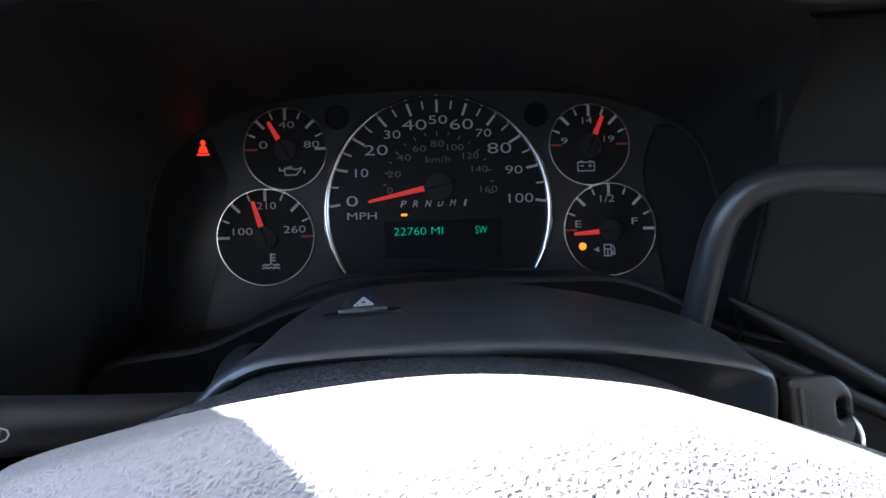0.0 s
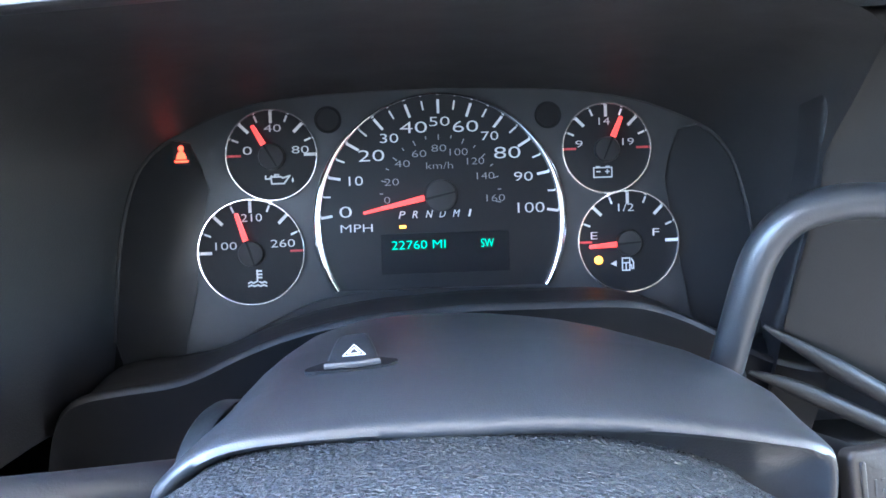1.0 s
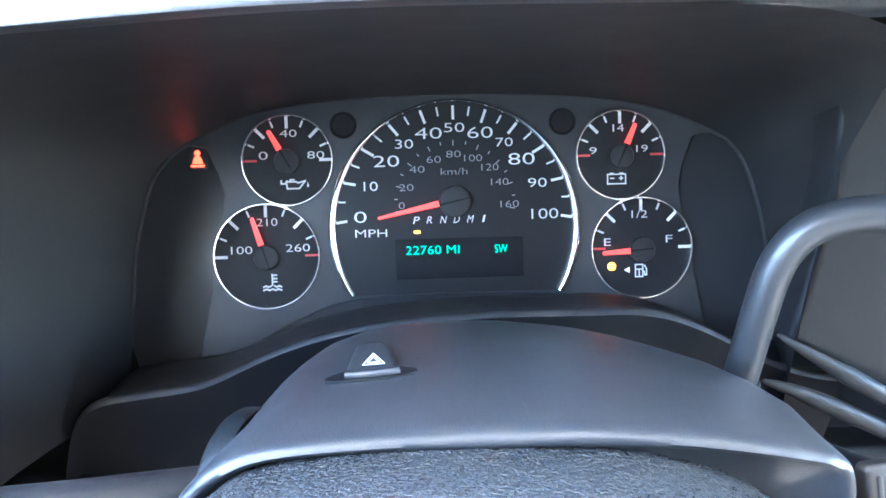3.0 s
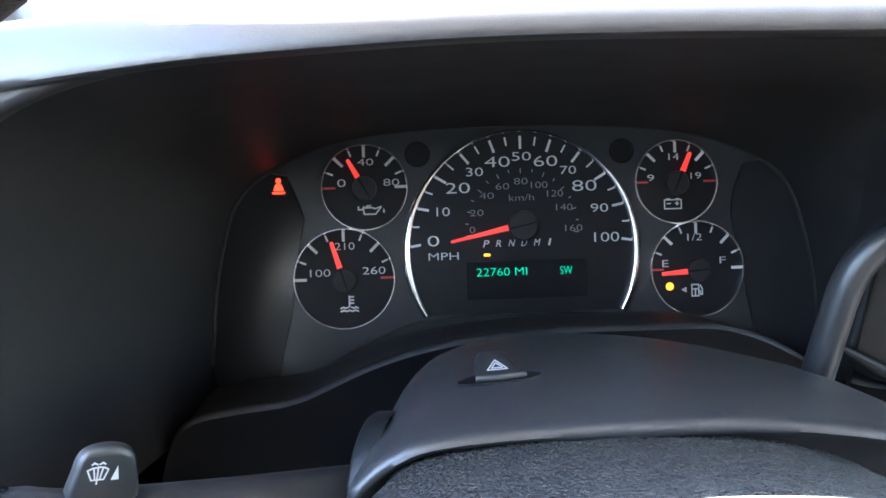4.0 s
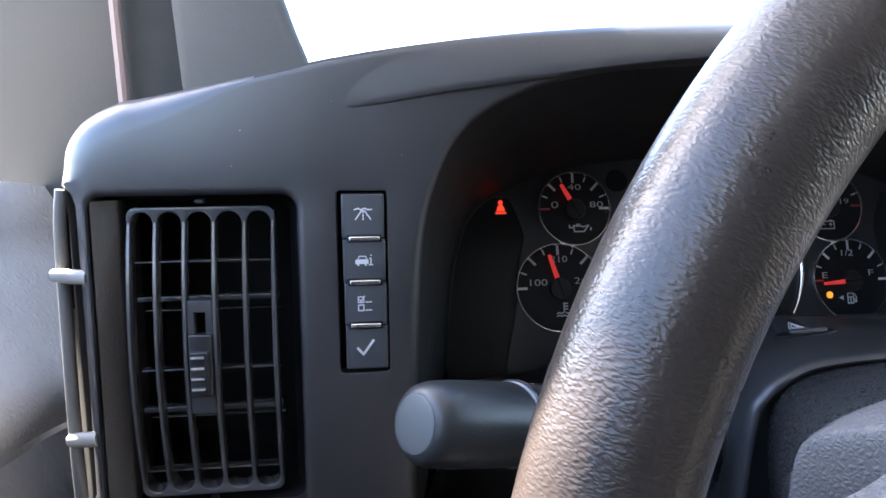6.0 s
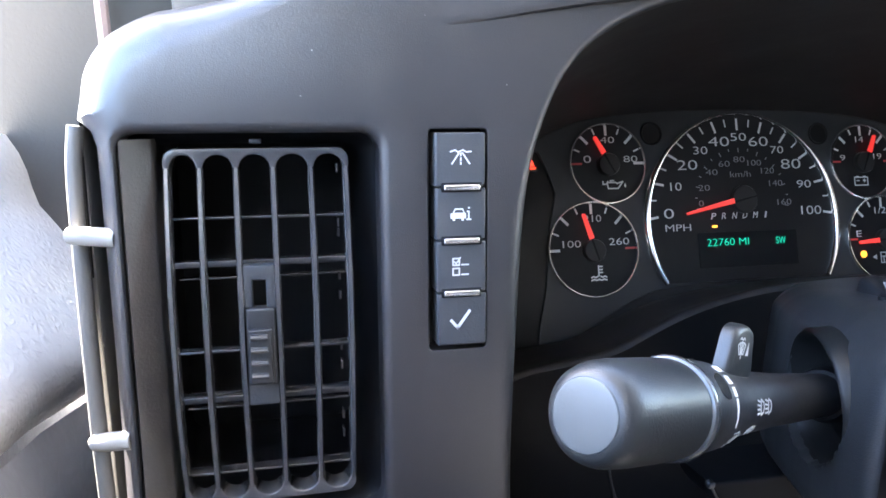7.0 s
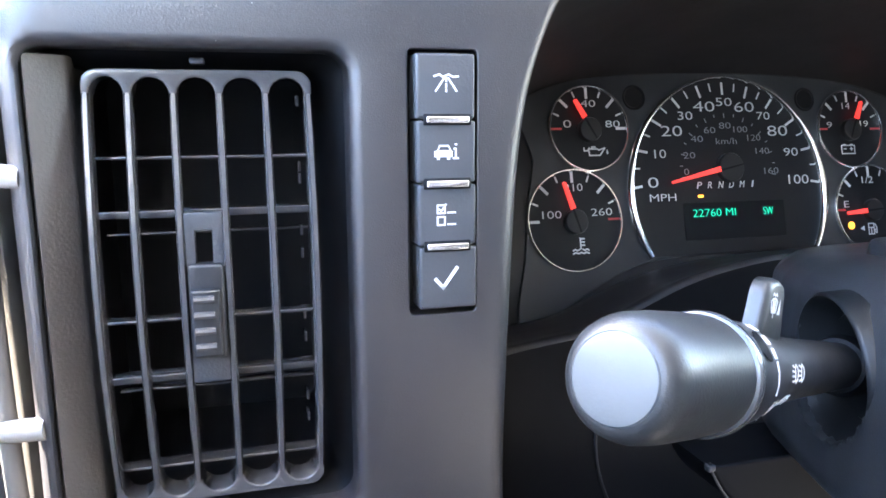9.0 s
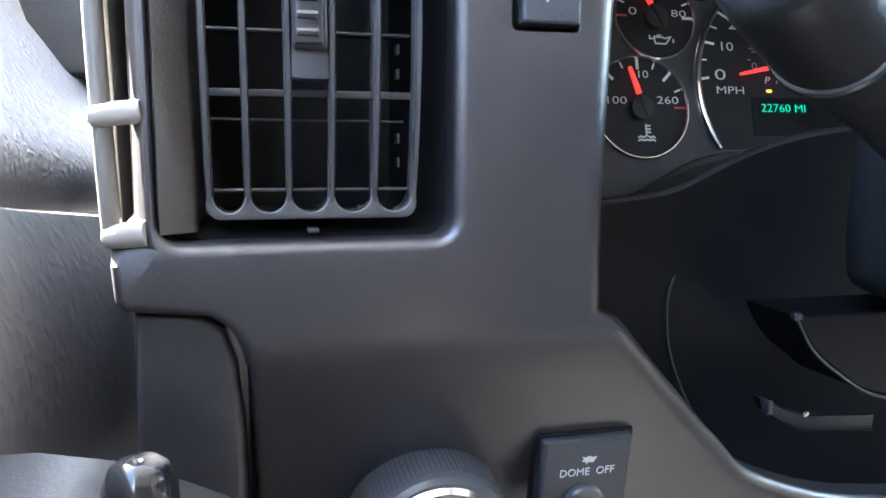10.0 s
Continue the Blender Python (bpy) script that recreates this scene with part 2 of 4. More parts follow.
def loft(bm, loops, ring=True, caps=False):
    rows = [[bm.verts.new(v) for v in loop] for loop in loops]
    n = len(rows[0])
    for a, b in zip(rows, rows[1:]):
        for i in range(n if ring else n - 1):
            j = (i + 1) % n
            bm.faces.new((a[i], a[j], b[j], b[i]))
    if caps:
        bm.faces.new(rows[0])
        bm.faces.new(rows[-1])
    return bm


def plate(outline, holes=(), r=0.001, depth=0.003, m=None, n=3, bm=None, back=True):
    """A flat piece with openings and rounded edges, its face at z = 0 towards +z."""
    bm = bm or bmesh.new()
    made, front, rear = [], [], []
    for k, loop in enumerate([outline, *holes]):
        p = np.array([tuple(q)[:2] for q in loop], float)
        area = np.sum(p[:, 0] * np.roll(p[:, 1], -1) - np.roll(p[:, 0], -1) * p[:, 1])
        if (area > 0) != (k == 0):
            p = p[::-1]
        e = np.roll(p, -1, 0) - p
        e /= np.linalg.norm(e, axis=1)[:, None] + 1e-12
        nl = np.stack([-e[:, 1], e[:, 0]], 1)
        nv = nl + np.roll(nl, 1, 0)
        nv /= np.maximum((nv * nv).sum(1), 0.7)[:, None] / 2
        rows = []
        rr = np.array([r(x, y) for x, y in p]) if callable(r) else np.full(len(p), r)
        for i in range(n + 1):
            a = math.pi / 2 * i / n
            q = p + nv * rr[:, None] * (1 - math.sin(a))
            rows.append([bm.verts.new((x, y, -k * (1 - math.cos(a)))) for (x, y), k in zip(q, rr)])
        rows.append([bm.verts.new((x, y, -depth)) for x, y in p])
        for a, b in zip(rows, rows[1:]):
            for i in range(len(a)):
                j = (i + 1) % len(a)
                bm.faces.new((a[i], b[i], b[j], a[j]))
        made += [v for row in rows for v in row]
        front += [bm.edges.get((rows[0][i], rows[0][(i + 1) % len(p)])) for i in range(len(p))]
        rear += [bm.edges.get((rows[-1][i], rows[-1][(i + 1) % len(p)])) for i in range(len(p))]
    bmesh.ops.triangle_fill(bm, use_beauty=True, edges=front, normal=(0, 0, 1))
    if back:
        bmesh.ops.triangle_fill(bm, use_beauty=True, edges=rear, normal=(0, 0, -1))
    if m is not None:
        bmesh.ops.transform(bm, matrix=m, verts=made)
    return bm


def tube(path, radii, seg=16, closed=False, bm=None, flat=1.0):
    """A round bar along a path; flat squeezes it along its second side."""
    bm = bm or bmesh.new()
    p = [Vector(q) for q in path]
    if isinstance(radii, (int, float)):
        radii = [radii] * len(p)
    loops, side = [], None
    for i, q in enumerate(p):
        if closed:
            d = (p[(i + 1) % len(p)] - p[i - 1]).normalized()
        else:
            d = (p[min(i + 1, len(p) - 1)] - p[max(i - 1, 0)]).normalized()
        if side is None:
            side = d.orthogonal().normalized()
        side = (side - d * side.dot(d)).normalized()
        up = d.cross(side)
        loops.append([q + radii[i] * (math.cos(2 * math.pi * k / seg) * side + flat * math.sin(2 * math.pi * k / seg) * up) for k in range(seg)])
    if closed:
        loops.append(loops[0])
    return loft(bm, loops, caps=not closed)


def turned(a, b, profile, seg=32, bm=None):
    """A turned piece along the line a to b: profile of (distance along, radius)."""
    bm = bm or bmesh.new()
    a, b = Vector(a), Vector(b)
    d = (b - a).normalized()
    s = d.orthogonal().normalized()
    u = d.cross(s)
    loops = [[a + d * l + r * (math.cos(2 * math.pi * k / seg) * s + math.sin(2 * math.pi * k / seg) * u) for k in range(seg)] for l, r in profile]
    return loft(bm, loops, caps=True)


def block(x0, y0, z0, x1, y1, z1, r=0.002, bm=None):
    """A block with rounded edges, face towards the driver."""
    rr = min(r, (x1 - x0) * 0.45, (z1 - z0) * 0.45, (y1 - y0) * 0.9)
    return plate(rrect(x0, z0, x1, z1, rr, 3), (), rr, y1 - y0, wall(y0), 3, bm)


def strokes(lines, width, height=0.0002, m=None):
    """Flat lines of one width: [(x, y), ...] each, for printed signs."""
    bm = bmesh.new()
    for line in lines:
        p = [Vector((*q, 0)) for q in line]
        for a, b in zip(p, p[1:]):
            d = b - a
            if d.length < 1e-7:
                continue
            d.normalize()
            s = Vector((-d.y, d.x, 0)) * width / 2
            e = d * width * 0.35
            lo = [bm.verts.new(v) for v in (a - s - e, b - s + e, b + s + e, a + s - e)]
            hi = [bm.verts.new(v.co + Vector((0, 0, height))) for v in lo]
            bm.faces.new(hi)
            for i in range(4):
                j = (i + 1) % 4
                bm.faces.new((lo[i], lo[j], hi[j], hi[i]))
    if m is not None:
        bm.transform(m)
    return bm


def solid(polys, height=0.0002, m=None):
    """Flat filled shapes."""
    bm = bmesh.new()
    for poly in polys:
        lo = [bm.verts.new((*q, 0)) for q in poly]
        hi = [bm.verts.new((*q, height)) for q in poly]
        bm.faces.new(hi)
        for i in range(len(lo)):
            j = (i + 1) % len(lo)
            bm.faces.new((lo[i], lo[j], hi[j], hi[i]))
    if m is not None:
        bm.transform(m)
    return bm


def lettering(body, x, y, w, h, z=0.0, m=None, slant=0.0, weight=0.0):
    """Words in the built-in font, set to a width and height about (x, y)."""
    cu = bpy.data.curves.new("words", "FONT")
    cu.body = body
    cu.resolution_u = 3
    cu.extrude = 0.02
    cu.offset = weight
    ob = new("words", cu)
    dg = bpy.context.evaluated_depsgraph_get()
    me = bpy.data.meshes.new_from_object(ob.evaluated_get(dg))
    bm = bmesh.new()
    bm.from_mesh(me)
    bpy.data.objects.remove(ob)
    bpy.data.curves.remove(cu)
    bpy.data.meshes.remove(me)
    xs = [v.co.x for v in bm.verts]
    ys = [v.co.y for v in bm.verts]
    cx, cy, sx, sy = (min(xs) + max(xs)) / 2, (min(ys) + max(ys)) / 2, w / (max(xs) - min(xs)), h / (max(ys) - min(ys))
    for v in bm.verts:
        v.co = Vector(((v.co.x - cx) * sx + (v.co.y - cy) * sy * slant + x, (v.co.y - cy) * sy + y, z + (v.co.z + 0.02) * 0.004))
    if m is not None:
        bm.transform(m)
    return bm


# ---- cab and surroundings ----
def slab(name, x0, y0, z0, x1, y1, z1, material, label, category="wall"):
    bm = bmesh.new()
    bmesh.ops.create_cube(bm, size=1, matrix=Matrix.LocRotScale(((x0 + x1) / 2, (y0 + y1) / 2, (z0 + z1) / 2), None, (x1 - x0, y1 - y0, z1 - z0)))
    return tagged(part(name, bm, material), label, category, kind="structure")


# the ground is out of view and acts as a reflector
slab("ground", -400, -400, -0.8, 400, 400, -0.7, BOUNCE, "unseen ground outside the van, pale to bounce sunlight inside", "ground")
slab("floor", -0.45, -1.3, -0.02, 1.5, 1.0, 0.02, CARPET, "dark carpeted cab floor", "floor")
slab("ceiling", -0.45, -1.3, 1.80, 1.5, 0.30, 1.84, HEADLINER, "pale fabric headliner of the cab", "ceiling")
# walls added out of view; their dark tone dims what the fascia reflects
slab("wall_back", -0.45, -1.34, 0.0, 1.5, -1.3, 1.84, CABDARK, "unseen panel closing the cab, darkened for the driver's shade")
slab("wall_right", 1.5, -1.3, 0.0, 1.54, 1.0, 1.10, CABDARK, "unseen lower side wall of the cab, darkened to dim the interior")
slab("wall_right_rear", 1.5, -1.3, 1.10, 1.54, -0.35, 1.84, HEADLINER, "pale upper side wall of the cab")
slab("wall_front", -0.45, 0.98, 0.0, 1.5, 1.02, 1.14, BLACK, "dark firewall below the windscreen")
slab("wall_left", -0.49, -1.3, 0.0, -0.45, 1.0, 0.95, CABDARK, "unseen lower side wall of the cab, darkened to dim the interior")
slab("pillar_rear", -0.47, -1.3, 0.95, -0.43, -0.55, 1.80, HEADLINER, "pale trim behind the side window", "pillar")

bm = bmesh.new()
loft(bm, [[(-0.40, 0.99, 1.14), (1.45, 0.99, 1.14)], [(-0.36, 0.30, 1.80), (1.45, 0.30, 1.80)]], ring=False)
bmesh.ops.solidify(bm, geom=bm.faces[:], thickness=0.005)
shield = tagged(part("windshield", bm, GLASS), "clear sloping windscreen above the dashboard", "windscreen", kind="structure")
shield.visible_shadow = False


def pillar():
    t = thing("front_pillar", "grey trimmed front pillar with dark seal beside the windscreen", "pillar", pose(-0.27, 0.39, 1.15), kind="structure")
    m = wall(0.39)
    trim = curve([(-0.228, 1.15), (-0.2376, 1.197), (-0.2475, 1.224), (-0.262, 1.27), (-0.280, 1.34), (-0.305, 1.453), (-0.316, 1.51), (-0.355, 1.80)], 5)
    part("pillar_trim", plate([tuple(p) for p in trim] + [(-0.37, 1.80), (-0.328, 1.45), (-0.305, 1.15)], (), 0.006, 0.02, m), PILLAR, t)
    part("seal", plate([(-0.334, 1.12), (-0.3035, 1.12), (-0.3085, 1.30), (-0.325, 1.45), (-0.366, 1.80), (-0.39, 1.80)], (), 0.002, 0.02, wall(0.40)), SEAL, t, "dark rubber seal strip")
    part("seal_edge", tube([(-0.3355, 0.392, 1.12), (-0.340, 0.392, 1.24), (-0.347, 0.392, 1.80)], 0.003, 8), PINK, t, "thin pinkish seal edge")
    part("frame_trim", plate([(-0.470, 1.08), (-0.337, 1.08), (-0.347, 1.80), (-0.4858, 1.80), (-0.4858, 1.50), (-0.472, 1.36)], (), 0.004, 0.03, wall(0.405)), TAN, t, "beige door frame trim")


pillar()


def door():
    t = thing("driver_door", "grey vinyl door panel with darker padded lower part", "door", pose(-0.36, 0.1, 1.0))
    # upper pad, then the seam, then the lower pad; each swells towards the cab
    def pad(z0, z1, x_edge, swell, y0, y1, nz=14, ny=16, lean=0.0):
        loops = []
        for i in range(nz + 1):
            v = i / nz
            z = z0 + (z1 - z0) * v
            row = []
            for k in range(ny + 1):
                y = y0 + (y1 - y0) * k / ny
                row.append((x_edge + swell * (1 - (2 * v - 1) ** 4) - 0.03 * max(0, 0.1 - y) - lean * max(0.0, min(z, 1.12) - 1.048) + 0.28 * max(0.0, y - 0.34), y, z - 0.116 * (y - 0.275)))
            loops.append(row)
        b = bmesh.new()
        loft(b, loops, ring=False)
        bmesh.ops.solidify(b, geom=b.faces[:], thickness=0.02)
        return b
    part("core", plate([(-0.6, 0.80), (0.55, 0.80), (0.55, 1.045), (-0.6, 1.12)], (), 0.002, 0.02, pose(-0.362, 0, 0, 90, 0, 90)), DOORDARK, t)
    part("upper_pad", pad(1.034, 1.151, -0.356, 0.010, -0.6, 0.60, lean=0.68), DOORLIGHT, t, "light grey grained vinyl upper pad")
    part("lower_pad", pad(0.86, 1.033, -0.352, 0.012, -0.6, 0.60), DOORDARK, t, "dark grained vinyl lower pad")
    ledge = plate([(-0.345, 0.9945), (-0.322, 0.9940), (-0.306, 0.9905), (-0.289, 0.982), (-0.275, 0.968), (-0.275, 0.93), (-0.345, 0.93)], (), 0.002, 0.14, wall(0.055))
    part("ledge", ledge, LEDGE, t, "light grey plastic ledge")
    k = thing("lock_knob", "glossy dark plastic knob standing on the door ledge", "knob", pose(-0.3015, 0.175, 0.965))
    part("knob", turned((-0.3015, 0.175, 0.9645), (-0.3015, 0.175, 1.0), [(0, 0.0042), (0.015, 0.0046), (0.02, 0.0058), (0.025, 0.0062), (0.0305, 0.0059), (0.0335, 0.0047), (0.0348, 0.0030), (0.0352, 0.0012)]), GLOSS, k)


door()

# ---- dashboard ----
ARCH = [(-0.1972, 1.0095), (-0.1976, 1.042), (-0.1960, 1.09), (-0.1945, 1.12), (-0.191, 1.138), (-0.184, 1.154), (-0.173, 1.165),
        (-0.155, 1.1735), (-0.13, 1.179), (-0.0985, 1.1815), (-0.035, 1.1848), (0.05, 1.185), (0.15, 1.184), (0.36, 1.179)]
LIP = [(0.36, 1.192), (0.15, 1.1962), (0.05, 1.1968), (-0.035, 1.1967), (-0.10, 1.1955), (-0.152, 1.1925), (-0.192, 1.1879), (-0.2246, 1.1827), (-0.249, 1.1770),
       (-0.284, 1.1708), (-0.2945, 1.1686), (-0.3054, 1.1624), (-0.3113, 1.1532), (-0.3135, 1.142)]
FACE = 0.219


def bow(z):
    """How far the lower fascia leans away from the driver."""
    d = max(0.0, 1.006 - z)
    return 0.55 * d * d / (d + 0.006) if d else 0.0


def smooth_step(v, a, b):
    v = min(1.0, max(0.0, (v - a) / (b - a)))
    return v * v * (3 - 2 * v)


def edge_radius(x, z):
    """Wide rounding at the upper outer corner, narrow along the demister and the button tray."""
    if -0.225 < x < -0.205 and 1.07 < z < 1.145:
        return 0.0005
    if x < -0.30 and z < 1.1355:
        return 0.0024
    if x > -0.2015 and z < 1.15:
        return 0.0028 + 0.0030 * smooth_step(1.15 - z, 0.0, 0.06)
    if z > 1.1405:
        return 0.0028 + 0.0085 * smooth_step(-x, 0.248, 0.292) * smooth_step(z, 1.140, 1.150)
    return 0.0028


def dashboard():
    t = thing("dashboard", "dark grey grained plastic dashboard with hooded instrument opening", "dashboard", pose(0, 0.25, 0.9))
    arch = [tuple(p) for p in curve(ARCH, 5)]
    lip = [tuple(p) for p in curve(LIP, 4)]
    low = [tuple(p) for p in curve([(0.30, 0.915), (0.10, 0.915), (-0.05, 0.92), (-0.1175, 0.94), (-0.1445, 0.9605), (-0.1655, 0.980), (-0.182, 0.9960), (-0.191, 1.0055)], 4)]
    left = [(-0.310, 1.139), (-0.3088, 1.135), (-0.3085, 1.08), (-0.3088, 1.035), (-0.3135, 1.0290), (-0.3124, 1.0160), (-0.3102, 1.0139), (-0.2932, 1.012)]
    left += [tuple(p) for p in curve([(-0.2932, 1.012), (-0.2884, 1.0084), (-0.2856, 1.0), (-0.2846, 0.982), (-0.284, 0.84)], 4)][1:]
    outline = [(0.30, 0.84)] + low + arch + lip + left
    bm = plate(outline, [rrect(-0.3035, 1.0285, -0.237, 1.1385, 0.005), rrect(-0.2237, 1.0768, -0.2070, 1.1393, 0.0012, 3)], edge_radius, 0.014, wall(FACE), 5, back=False)
    for z in (1.034, 1.029, 1.024, 1.006, 1.002, 0.997, 0.99, 0.98, 0.965, 0.94, 0.90):
        bmesh.ops.bisect_plane(bm, geom=bm.verts[:] + bm.edges[:] + bm.faces[:], plane_co=(0, 0, z), plane_no=(0, 0, 1))
    for v in bm.verts:
        v.co.y += bow(v.co.z)
        # the outer border turns towards the side window
        v.co.y += 1.4 * max(0.0, -0.3040 - v.co.x) * smooth_step(v.co.z, 1.022, 1.036) * smooth_step(1.156 - v.co.z, 0.0, 0.026)
    part("fascia", bm, FASCIA, t, sharp=30)
    # the brow that swells out of the fascia over the instruments
    loops = []
    top = even(curve(LIP[:9], 6), 120)
    crease = even(curve([(0.36, 1.179), (0.15, 1.184), (0.05, 1.185), (-0.035, 1.1848), (-0.0985, 1.1815), (-0.132, 1.1785), (-0.168, 1.1738), (-0.187, 1.1712), (-0.210, 1.1672), (-0.235, 1.1627), (-0.252, 1.1602)], 6), 120)
    for i, (a, c) in enumerate(zip(top, crease)):
        f = min(1.0, (119 - i) / 38)
        f = f * f * (3 - 2 * f)
        h = a.y - c.y
        prot = 0.0102 * f
        shape = ((0.0, -0.002), (0.008, 0.45), (0.035, 0.83), (0.09, 0.98), (0.17, 1.0), (0.30, 0.94), (0.48, 0.80), (0.66, 0.60), (0.83, 0.36), (0.95, 0.08), (1.0, -0.25), (1.0, -0.8))
        loops.append([Vector((a.x * v + c.x * (1 - v), FACE + 0.0010 * (1 - f) - prot * k + (0.0012 if v == 0 else -0.0002), c.y + h * v)) for v, k in shape])
    part("brow", loft(bmesh.new(), loops, ring=False), FASCIA, t)
    # top of the dashboard, back to the windscreen
    rows = []
    for y, dz in ((FACE + 0.0120, -0.0004), (0.26, -0.0015), (0.35, -0.005), (0.5, -0.014), (0.98, -0.03)):
        rows.append([Vector((p[0], y, p[1] + dz)) for p in LIP] + [Vector((-0.3135, y, 1.10))])
    part("top", loft(bmesh.new(), rows, ring=False), HOOD, t)
    rows = [[(x, y, z) for x, y, z in ((0.34, 0.25, 1.183), (0.6, 0.33, 1.170), (1.5, 0.33, 1.155))], [(0.34, 0.98, 1.15), (0.6, 0.98, 1.15), (1.5, 0.98, 1.14)]]
    part("top_far", loft(bmesh.new(), rows, ring=False), HOOD, t)
    under = [[Vector((x, y, 1.1845)) for x in (0.05, 0.2, 0.36)] for y in (0.232, 0.30, 0.33)]
    part("hood_underside", loft(bmesh.new(), under, ring=False), HOOD, t)
    # the well in which the instruments sit
    f = [(x, FACE + 0.0065, z) for x, z in ARCH[:11]] + [(0.05, 0.231, 1.185), (0.10, 0.245, 1.182), (0.135, 0.27, 1.173), (0.15, 0.30, 1.155), (0.1505, 0.32, 1.125), (0.15, 0.32, 1.11), (0.143, 0.32, 1.06), (0.138, 0.32, 1.0)]
    b = [CL @ Vector((x, y, -0.001)) for x, y in [(-0.170, -0.10)] + BEZEL + [(0.168, -0.10)]]
    f, b = even(curve(f, 6), 170), even(curve(b, 6), 170)
    rows = []
    for k in range(9):
        v = k / 8
        rows.append([p.lerp(q, v) + Vector((0, 0, 0.006 * math.sin(math.pi * v))) for p, q in zip(f, b)])
    part("well", loft(bmesh.new(), rows, ring=False), HOOD, t, "dark hooded well round the instruments")
    # one long crest under the instruments, dropping away at its outer end
    def fall(x):
        return float(np.interp(x, [-0.24, -0.182, -0.179, -0.1755, -0.171, -0.166, -0.160, -0.145, -0.130, -0.118, -0.110, -0.103, -0.085, -0.070, -0.055, -0.034, 0.01, 0.078, 0.0915, 0.103, 0.115, 0.13, 0.15, 0.17],
                               [2.6, 2.6, 2.2, 1.7, 1.38, 1.2, 1.10, 1.01, 0.965, 0.925, 0.86, 0.745, 0.49, 0.32, 0.2, 0.09, 0.0, 0.02, 0.12, 0.27, 0.45, 0.75, 1.0, 1.1]))
    xs = np.concatenate([np.linspace(-0.2318, -0.184, 8), np.linspace(-0.182, -0.155, 19), np.linspace(-0.152, 0.17, 76)])
    bend = [fall(x) for x in xs]
    bend = np.convolve(np.pad(bend, 2, mode="edge"), np.ones(5) / 5, "valid")

    def line(y, low, high):
        return [Vector((x, y, high + (low - high) * k)) for x, k in zip(xs, bend)]
    rows = [line(y, low, high) for y, low, high in ((0.394, 1.0185, 1.0478), (0.3835, 1.0190, 1.0478), (0.3815, 1.0205, 1.0500), (0.378, 1.0222, 1.0522), (0.370, 1.0235, 1.0535), (0.360, 1.0240, 1.0540), (0.350, 1.0246, 1.0552),
                                                   (0.342, 1.0262, 1.0580), (0.336, 1.0285, 1.0612), (0.3325, 1.0299, 1.0629), (0.3305, 1.0304, 1.0634), (0.3290, 1.0304, 1.0634), (0.3278, 1.0298, 1.0628), (0.3268, 1.0282, 1.0612))]
    part("ledge", loft(bmesh.new(), rows, ring=False), HOOD, t, "curved black ledge below the instruments")
    # near-black here stands in for the shade below and behind the instruments
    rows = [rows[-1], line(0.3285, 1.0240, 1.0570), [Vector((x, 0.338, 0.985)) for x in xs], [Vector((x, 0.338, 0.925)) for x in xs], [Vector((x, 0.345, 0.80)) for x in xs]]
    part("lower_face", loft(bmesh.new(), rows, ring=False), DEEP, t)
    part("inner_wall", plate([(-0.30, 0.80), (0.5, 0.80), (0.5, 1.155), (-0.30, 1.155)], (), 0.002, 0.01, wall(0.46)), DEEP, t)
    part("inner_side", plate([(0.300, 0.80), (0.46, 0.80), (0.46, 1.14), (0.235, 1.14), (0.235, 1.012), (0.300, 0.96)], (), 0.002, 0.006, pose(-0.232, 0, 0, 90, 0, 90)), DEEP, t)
    ridge = curve([(-0.0865, 0.3365, 1.0290), (-0.0950, 0.3365, 1.0155), (-0.1030, 0.3365, 1.002), (-0.1085, 0.3365, 0.987), (-0.1085, 0.3365, 0.970), (-0.1050, 0.3365, 0.955), (-0.0980, 0.3365, 0.939), (-0.088, 0.3365, 0.922)], 5)
    part("column_opening", tube(ridge, 0.0008, 8), SHROUD, t, "thin moulded edge of the column opening")
    # right of the instruments: the side of the centre panel and its two lower mouldings
    side = [(0.1495, 1.18), (0.1494, 1.141), (0.1505, 1.123), (0.150, 1.1095), (0.144, 1.07), (0.139, 1.0486), (0.1916, 1.0168), (0.30, 0.96), (0.5, 0.96), (0.5, 1.19)]
    part("centre_panel", plate(side, (), 0.004, 0.02, wall(0.322)), PANEL, t)
    part("moulding", tube(curve([(0.134, 0.322, 1.0515), (0.16, 0.318, 1.036), (0.1916, 0.314, 1.0175), (0.26, 0.306, 0.978)], 5), [0.0008 + 0.0034 * min(1.0, k / 6) for k in range(16)], 12), HOOD, t)
    part("moulding", tube(curve([(0.128, 0.318, 1.0320), (0.1482, 0.316, 1.0245), (0.1938, 0.312, 1.003), (0.26, 0.306, 0.97)], 5), [0.0008 + 0.0032 * min(1.0, k / 6) for k in range(16)], 12), HOOD, t)
    part("knee_panel", plate([(0.10, 0.84), (0.5, 0.84), (0.5, 0.985), (0.26, 0.985), (0.15, 0.985), (0.10, 0.985)], (), 0.004, 0.02, wall(0.335)), PANEL, t)
    # end of the dashboard beside the door, with the demister outlet
    part("end_panel", plate([(-0.3125, 0.84), (-0.286, 0.84), (-0.2865, 0.982), (-0.2875, 1.0), (-0.29, 1.008), (-0.295, 1.0115), (-0.3095, 1.013)], (), 0.002, 0.05, wall(0.2245)), BLACK, t)
    # near-black too, for the shade behind the demister
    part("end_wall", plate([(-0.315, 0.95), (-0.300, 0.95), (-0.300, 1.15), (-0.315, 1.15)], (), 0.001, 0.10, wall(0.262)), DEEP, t)
